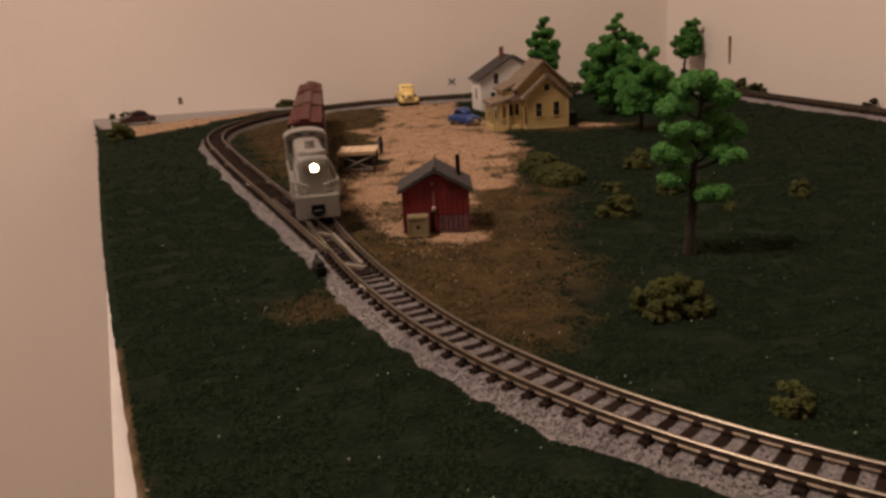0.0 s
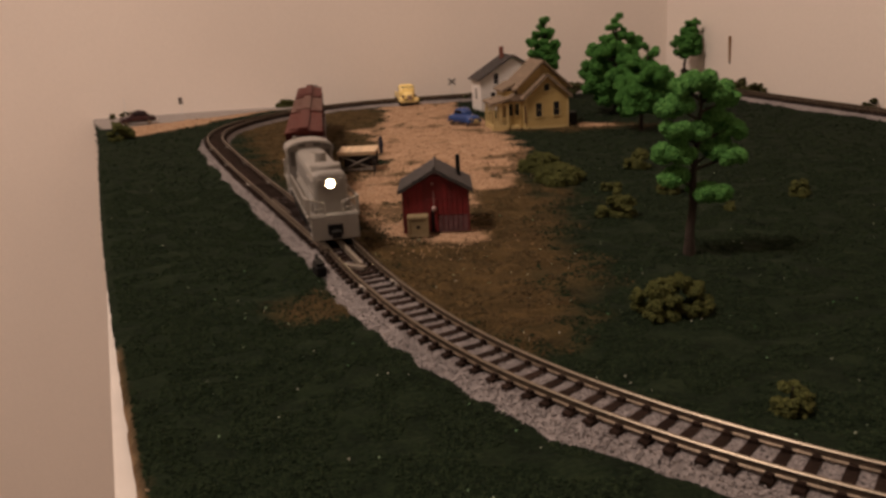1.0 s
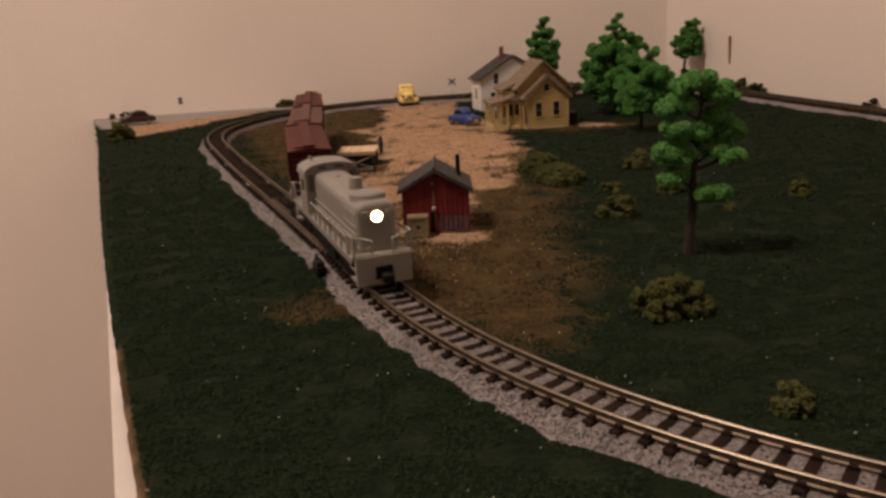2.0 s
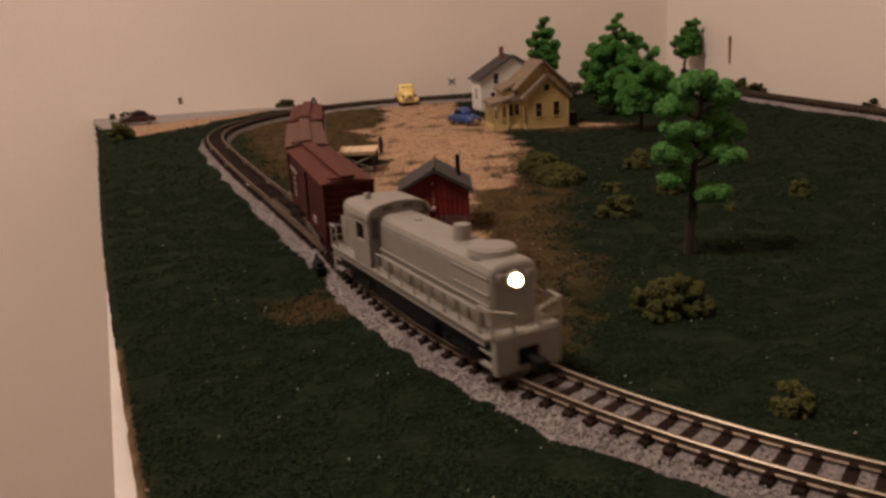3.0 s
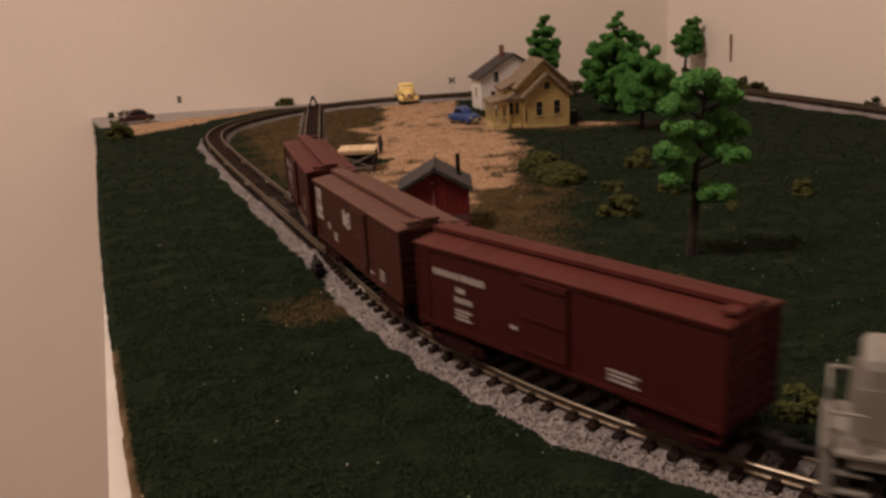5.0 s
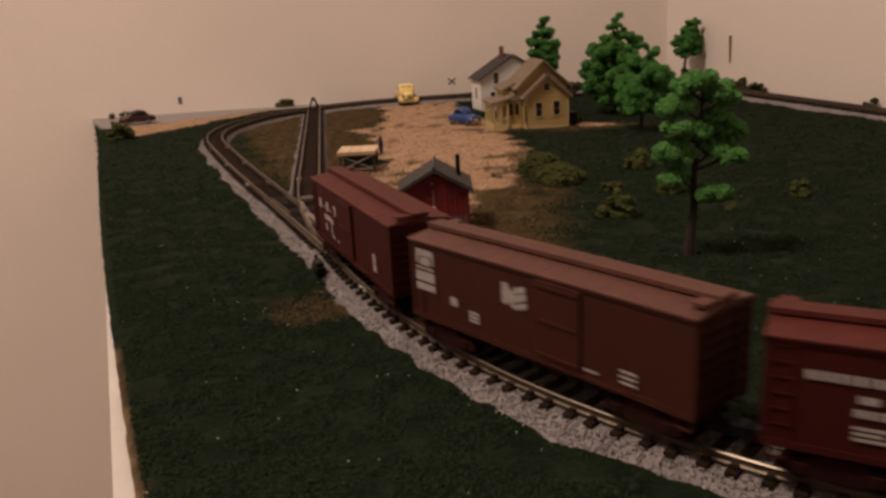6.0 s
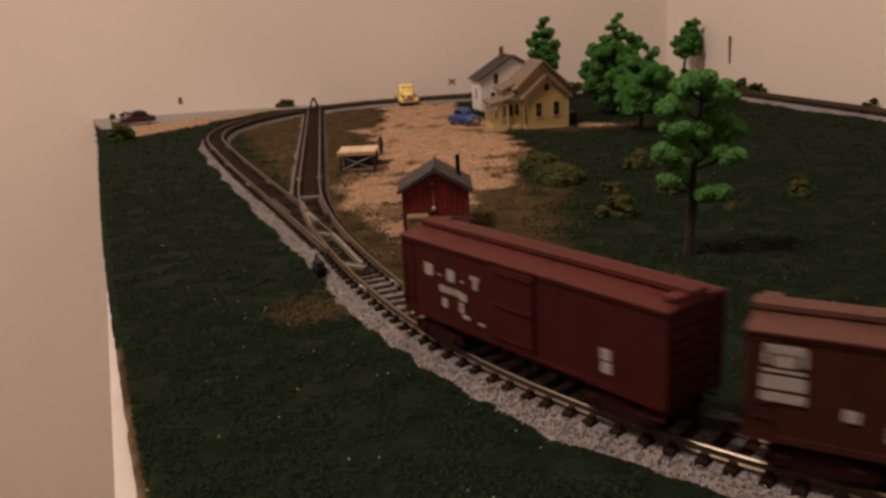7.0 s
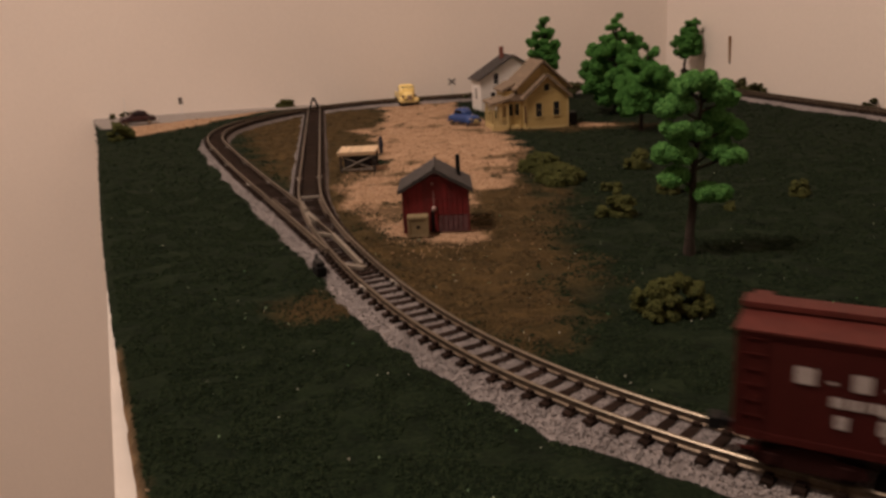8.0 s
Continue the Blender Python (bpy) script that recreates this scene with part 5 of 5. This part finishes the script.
def yellow_truck():
    t = thing("truck", "yellow old-fashioned pickup truck on the gravel yard", "truck", m=at(-26.0, 778, 0.3, -80))
    k_ = 1.22
    t.scale = (k_, k_, 1.02)
    part("hood", loft(B(), [(2, 4.2, 4, 11.2, 0.5), (8, 3.8, 4, 11.0, 0.55), (12, 3.0, 4, 10.0, 0.6), (13.2, 2.2, 5, 9, 0.7)]), TRUCKY, t, smooth=True)
    cab = part("cab", loft(B(), [(-6, 5.6, 4, 15.8, 0.45), (-4, 6.0, 3.6, 17.6, 0.42), (0.5, 6.0, 3.6, 17.4, 0.42), (3.2, 5.4, 4, 12.0, 0.5)]), TRUCKY, t, smooth=True)
    part("windscreen", box(B(), 1.2, 1.8, -4.0, 4.0, 12.0, 15.4, 0.3, m=None), GLASSDARK, cab)
    for s in (-1, 1):
        part("door_window", box(B(), -3.6, 0.4, s * 5.7 - 0.3, s * 5.7 + 0.3, 11.6, 15.2, 0.2), GLASSDARK, cab)
        part("fender", loft(B(), [(3.2, 0.6, 2.2, 4.0, 0.8), (6.5, 2.0, 2.0, 7.4, 0.8), (10.5, 2.2, 2.2, 7.2, 0.8), (13.0, 1.2, 3.0, 5.4, 0.8)]), TRUCKY, t, smooth=True, m=at(0, s * 5.4))
        part("headlight", rod(B(), (11.2, s * 4.6, 8.2), (12.4, s * 4.6, 8.2), 1.1, seg=12), CHROME, t)
        for x in (-13.0, 8.2):
            wheel(t, x, s * 6.2, 2.9, 2.9, 2.0)
        part("bed_side", box(B(), -19, -6.6, s * 6.3 - 0.4, s * 6.3 + 0.4, 5, 10.5, 0.2), TRUCKY, t)
    part("bed_floor", box(B(), -19, -6.6, -6, 6, 4.4, 5.4, 0.2), TRUCKY, t)
    part("bumper", box(B(), 13.4, 14.6, -6.6, 6.6, 2.6, 4.2, 0.3), YELLOWT, t)
    part("grille", box(B(), 13.0, 13.6, -1.8, 1.8, 5, 9, 0.2), CHROME, t)
    part("frame", box(B(), -18, 11, -3.4, 3.4, 2.2, 4.6), BLACK, t)


yellow_truck()


# ---- signs and poles ----
def signs():
    s = thing("crossing_sign", "weathered railway crossbuck sign on a white post", "sign", m=at(17.0, 822, 0, 5))
    part("post", rod(B(), (0, 0, -1), (0, 0, 17.5), 0.6), WHITEH, s)
    for a in (40, -40):
        part("blade", box(B(), -4.4, 4.4, -0.9, -0.4, -0.8, 0.8, 0.1, m=Matrix.Translation((0, 0, 14.6)) @ Matrix.Rotation(radians(a), 4, "Y")), GREYSIGN, s)
    s = thing("road_sign", "small dark square road sign on a pale post", "sign", m=at(-238, 790, 0, -10))
    part("post", rod(B(), (0, 0, -1), (0, 0, 15), 0.45), WHITEH, s)
    part("plate", box(B(), -2.0, 2.0, -0.8, -0.35, 9.5, 15.8, 0.1), GREYSIGN, s)
    s = thing("pole", "thin pale pole at the road's edge", "pole", m=at(-277, 752, 0))
    part("shaft", rod(B(), (0, 0, -1), (0, 0, 21), 0.42, 0.32), WHITEH, s)
    part("foot", rod(B(), (0, 0, -0.5), (0, 0, 1.0), 0.9), WHITEH, s)
    # wooden stick hanging on the side wall
    p = Vector(CORNER) + SIDE_DIR * 112
    st = thing("wooden_stick", "short brown wooden stick fixed to the wall", "stick", m=at(p.x - 1.2, p.y, 0))
    part("shaft", rod(B(), (0, 0, 25), (-0.6, 0, 47), 0.7, 1.2), KHAKIWOOD, st)
    part("tip", rod(B(), (0, 0, 23), (0, 0, 25), 0.3, 0.7), BLACK, st)


GREYSIGN = mat("grey_sign_paint", (0.10, 0.085, 0.075), 0.7, var=0.3, scale=500)
KHAKIWOOD = mat("brown_stick_wood", (0.27, 0.15, 0.07), 0.7, var=0.2)
signs()


# ---- trees and bushes of foam ----
def clumps(rng, pads, density, size):
    """Bits over and in lumpy squashed pads (x, y, z, rx, rz); each pad breaks up into a few smaller lumps with gaps between."""
    spots, sizes = [], []
    for x, y, z, r, rz in pads:
        lumps = 9
        for _ in range(lumps):
            a, q = rng.random() * 6.283, math.sqrt(rng.random()) * 0.78
            lr = r * rng.uniform(0.32, 0.52)
            cx, cy = x + math.cos(a) * q * r, y + math.sin(a) * q * r
            cz = z + rz * rng.uniform(-0.7, 0.7) * (1 - 0.4 * q)
            k = max(int(density * lr * lr * 1.5), 12)
            d = rng.normal(size=(k, 3))
            d /= np.linalg.norm(d, axis=1)[:, None]
            d *= rng.uniform(0.55, 1.12, (k, 1))
            spots.append(np.stack([cx + d[:, 0] * lr, cy + d[:, 1] * lr, cz + d[:, 2] * min(lr, rz * 1.1) * 0.9], -1))
            sizes.append(rng.uniform(size * 0.5, size * 1.2, k))
    return np.concatenate(spots), np.concatenate(sizes)


def crown_and_trunk(t, h, tw, lean, pads, leaf, seed, size, density, rng):
    bm = B()
    shares = (0, 0.12, 0.3, 0.5, 0.7, 0.88, 1.0)
    pts = [(lean * h * k ** 1.5 + rng.normal(0, 0.25), rng.normal(0, 0.25), h * k * 0.95 - (1 if k == 0 else 0)) for k in shares]
    rad = [tw * (1 - 0.82 * k) for k in shares]
    rad[0] *= 1.35
    for a, b, r0, r1 in zip(pts, pts[1:], rad, rad[1:]):
        rod(bm, a, b, r0, r1, seg=9)
    part("trunk", bm, TRUNKM, t, "dark brown trunk")
    for x, y, z, r, rz in pads:
        share = max(z - h * 0.07, h * 0.15) / h
        part("limb", rod(B(), (lean * h * share ** 1.5, 0, share * h), (x * 0.92, y * 0.92, z - 0.3), 0.55, 0.22, seg=6), TRUNKM, t)
    spots, sizes = clumps(rng, pads, density, size)
    tagged(scatter_bits("crown", spots, sizes, leaf, t, "green foam foliage clumps", 0.8, seed), kind="stuff")


def tree(label, x, y, h, levels, leaf, seed, lean=0.0, z=0.0, tw=1.5, size=0.95, density=30, pad=0.47, squash=1.3, jit=0.03):
    """levels: (height share, reach, count) for whorls of foam pads."""
    rng = np.random.default_rng(seed)
    t = thing("tree", label, "tree", "model trees", m=at(x, y, z))
    pads = []
    for share, reach, n in levels:
        a0 = rng.random() * 6.28
        for k in range(n):
            a = a0 + k * 6.283 / n + rng.normal(0, 0.3)
            rr = reach * rng.uniform(0.55, 1.05)
            r = max(reach * rng.uniform(pad - 0.1, pad + 0.08), h * 0.035)
            pads.append((lean * h * share ** 1.5 + math.cos(a) * rr, math.sin(a) * rr, h * share + rng.normal(0, h * jit), r, r * squash * rng.uniform(0.5, 0.75)))
    crown_and_trunk(t, h, tw, lean, pads, leaf, seed, size, density, rng)
    return t


def tiered_tree(label, x, y, h, shelves, leaf, seed, tw=1.7, size=0.6, density=62):
    """An open tree: foam shelves on long bare limbs; shelves: (side reach, height, radius)."""
    rng = np.random.default_rng(seed)
    t = thing("tree", label, "tree", "model trees", m=at(x, y, 0))
    pads = []
    for sx, z, r in shelves:
        depth = rng.uniform(-0.5, 0.5) * r * 1.6
        pads.append((sx, depth, z, r * 1.04, r * rng.uniform(0.52, 0.66)))
        if rng.random() < 0.4:
            pads.append((sx * 0.9 + rng.normal(0, 0.6), -depth * 1.1, z + rng.normal(0, 0.8), r * 0.8, r * 0.45))
    crown_and_trunk(t, h, tw, 0.03, pads, leaf, seed, size, density, rng)
    return t


tiered_tree("bright green foam deciduous tree standing in dark turf", 80.8, 260.5, 59,
            [(1.0, 57.5, 4.6), (-3.0, 55.0, 5.0), (6.5, 53.5, 5.0), (10.0, 51.0, 3.6), (-5.5, 49.0, 6.0), (7.5, 44.5, 5.0), (12.0, 41.5, 4.4), (-7.0, 41.5, 5.2), (0.0, 41.5, 4.2),
             (-8.0, 35.0, 5.4), (-2.5, 33.5, 4.4), (7.5, 35.0, 5.2), (12.5, 33.0, 5.0), (-5.0, 27.0, 5.2), (4.0, 22.0, 4.4), (9.0, 21.5, 4.4)], LEAF, 3)
tree("green foam tree beside taller trees", 132.5, 538, 56,
     [(0.27, 13, 5), (0.38, 15.5, 6), (0.50, 15, 6), (0.62, 13, 6), (0.73, 10.0, 5), (0.84, 7.0, 4), (0.94, 4.2, 3)], LEAFFAR, 5, size=0.85, density=30, lean=0.07)
tree("tall cone-shaped green foam tree in the back corner", 137, 638, 71,
     [(0.17, 16, 7), (0.27, 20, 8), (0.38, 21, 8), (0.49, 19, 8), (0.60, 17.5, 7), (0.70, 15, 6), (0.80, 10, 5), (0.89, 6.5, 4), (0.97, 3.4, 3)], LEAFFAR, 7, size=1.0, density=20, pad=0.43)
tree("green foam tree behind the houses", 97, 742, 70,
     [(0.45, 10, 6), (0.57, 12, 6), (0.68, 11, 6), (0.79, 8.5, 5), (0.88, 6.0, 4), (0.96, 3.2, 3)], LEAFFAR, 9, size=1.0, density=22)
tree("green foam tree with a bare trunk by the wall", 236, 800, 57,
     [(0.46, 9.5, 6), (0.57, 11, 6), (0.68, 10.5, 6), (0.79, 8.5, 5), (0.89, 6.5, 4), (0.97, 3.6, 3)], LEAFFAR, 11, size=0.95, density=26, z=7.0, lean=0.14, tw=1.7)


def bush(label, x, y, rx, ry, h, seed, material, size=0.8, density=20, pads=9, name="bush", z=0.0, rk=0.85):
    rng = np.random.default_rng(seed)
    t = thing(name, label, name, "foam bushes", m=at(x, y, z))
    ps = []
    for k in range(pads):
        a, q = rng.random() * 6.283, math.sqrt(rng.random())
        u, v = math.cos(a) * q * rx * 0.72, math.sin(a) * q * ry * 0.72
        top = h * (1 - 0.55 * q * q) * rng.uniform(0.75, 1.0)
        r = max(min(rx, ry) * rng.uniform(0.3, 0.46) * rk, 1.2)
        ps.append((u, v, max(top - r * 0.7, r * 0.5), r, r * 0.75))
        ps.append((u, v, r * 0.5, r * 1.05, r * 0.6))
    spots, sizes = clumps(rng, ps, density, size)
    spots[:, 2] = np.maximum(spots[:, 2], 0.1)
    tagged(scatter_bits("foliage", spots, sizes, material, t, "olive green foam foliage", 0.85, seed), kind="stuff")
    part("twig", rod(B(), (0, 0, -0.8), (0.6, 0.3, h * 0.6), 0.6, 0.3), TRUNKM, t)
    return t


OL = "olive green foam bush on dark turf"
bush(OL, 60.5, 211, 14.2, 7.5, 11.5, 31, BUSHM, 0.5, 46, 30, rk=0.75)
bush(OL, 69.0, 153, 5.6, 4.5, 8.2, 32, BUSHM, 0.5, 44, 9)
bush("spreading olive green foam bush at the gravel's edge", 57, 392, 15, 18, 9.5, 33, BUSHM, 0.75, 22, 46, rk=0.5)
bush("spreading olive green foam bush at the gravel's edge", 52, 420, 12, 15, 11, 34, BUSHM, 0.75, 22, 28, rk=0.55)
bush(OL, 70.5, 320, 10.5, 7, 9.5, 35, BUSHM, 0.6, 30, 20, rk=0.65)
bush(OL, 73, 335, 4, 4, 13, 36, BUSHM, 0.7, 22, 5)
bush(OL, 102, 415, 8.6, 7, 10.5, 37, BUSHM, 0.85, 18, 9)
bush(OL, 150, 337, 6.4, 5, 7.5, 38, BUSHM, 0.75, 22, 8)
bush(OL, 100, 356, 6.0, 6, 10, 39, BUSHM, 0.75, 20, 7)
bush(OL, 114.5, 319, 3.2, 3, 5, 40, BUSHM, 0.6, 26, 5)
bush("small " + OL, 75, 367, 3.6, 3, 5, 41, BUSHM, 0.6, 26, 4)
bush("dark green foam bush by the road's edge", -238, 628, 11, 9, 15, 42, BUSHM, 1.1, 14, 10)
bush("dark green foam bush at the back track", -142, 808, 12, 6, 8.5, 43, BUSHM, 1.2, 12, 8)
bush("dark green foam bush at the table's far corner", -292, 781, 28, 6, 7, 44, HEDGE, 1.1, 12, 9)
bush("dark green foam bush beside the crossing sign", 30, 790, 13, 9, 6, 45, HEDGE, 1.2, 12, 9)
bush("dull green foam bush by the side wall", 306, 585, 7, 5, 8, 46, HEDGE, 1.1, 14, 6)
bush("dull brown-green foam bush in the corner", 196, 828, 22, 9, 13, 47, HEDGE, 1.4, 10, 12)
bush("dull brown-green foam bush behind the trees", 122, 800, 24, 10, 17, 48, HEDGE, 1.4, 9, 12)
for k in range(6):
    p = Vector(CORNER) + SIDE_DIR * (50 + k * 22)
    bush("dull brown-green foam hedge along the wall", p.x - 5, p.y, 8, 13, 18 - k * 1.2, 50 + k, HEDGE, 1.4, 11, 9, name="hedge")


# ---- loose ground cover ----
def cover():
    rng = np.random.default_rng(77)
    inx, iny = -LEFT_DIR.y, LEFT_DIR.x

    def field(n, y0, y1, lo, hi):
        y = y0 + (y1 - y0) * rng.random(n)
        x0 = FAR_LEFT[0] + (FAR_LEFT[1] - y) * 0.4055
        x = np.maximum(x0, -0.62 * y - 5) + rng.random(n) * (0.58 * y + 14 - np.maximum(x0, -0.62 * y - 5))
        ok = edge_offset(x, y) > 0.3
        ok &= x < CORNER[0] + (y - CORNER[1]) * SIDE_DIR.x / SIDE_DIR.y - 3
        x, y = x[ok], y[ok]
        return x, y, rng.uniform(lo, hi, len(x))

    sets = {"turf": [], "dry": [], "gravel": []}
    for n, y0, y1, lo, hi in ((60000, 95, 230, 0.22, 0.58), (46000, 230, 420, 0.3, 0.75), (20000, 420, 800, 0.5, 1.2)):
        x, y, s = field(n, y0, y1, lo, hi)
        g, d, r = zones(x, y)
        track_d = near_track(x, y, (ROUTE, MAIN, BACK), 4)
        u = rng.random(len(x))
        free = (track_d > 12.4) & ((edge_offset(x, y) > 1.7) | (y > 204))
        thin = value_noise(x, y, 7, 91)
        is_g = (g > u) & free
        is_d = (d > u) & ~is_g & free
        is_t = ~is_g & ~is_d & (r < 0.3) & free & (thin > 0.32)
        z = (value_noise(x, y, 9, 11) - 0.5) * 1.0 + (value_noise(x, y, 3.2, 12) - 0.5) * 1.1 * (1 - g) + (value_noise(x, y, 40, 13) - 0.5) * 1.6 + 0.12
        for key, mask, sc in (("turf", is_t, 1.0), ("dry", is_d & (thin > 0.45), 0.9), ("gravel", is_g, 0.75)):
            sets[key].append(np.stack([x[mask], y[mask], z[mask], s[mask] * sc], -1))
    for key, material, label, flat in (("turf", TURF, "dark green clumped turf foam over the ground", 0.7), ("dry", DRYTURF, "brown dry turf crumbs on bare earth", 0.6),
                                       ("gravel", GRAVELM, "tan gravel stones over the yard", 0.7)):
        a = np.concatenate(sets[key])
        ob = scatter_bits(key + "_cover", a[:, :3], a[:, 3], material, None, label, flat, 78)
        tagged(ob, category=key, kind="stuff")
    # stray stones at the yard's edge and in front of the shed
    x = np.concatenate([rng.normal(2, 13, 80), rng.normal(35, 9, 120), rng.normal(-30, 14, 160)])
    y = np.concatenate([rng.normal(286, 8, 80), rng.normal(430, 26, 120), rng.normal(385, 26, 160)])
    ok = near_track(x, y, (ROUTE, MAIN), 4) > 13
    x, y = x[ok], y[ok]
    ob = scatter_bits("stray_stones", np.stack([x, y, 0.4 + 0 * x], -1), rng.uniform(0.22, 0.5, len(x)), GRAVELM, None, "stray tan stones scattered round the shed", 0.7, 79)
    tagged(ob, category="stones", kind="stuff")
    x, y, s = field(220, 95, 420, 0.14, 0.32)
    ob = scatter_bits("specks", np.stack([x, y, 0.9 + 0 * x], -1), s, SPECK, None, "pale ballast specks strewn over the turf", 0.8, 80)
    tagged(ob, category="specks", kind="stuff")


cover()


motions()
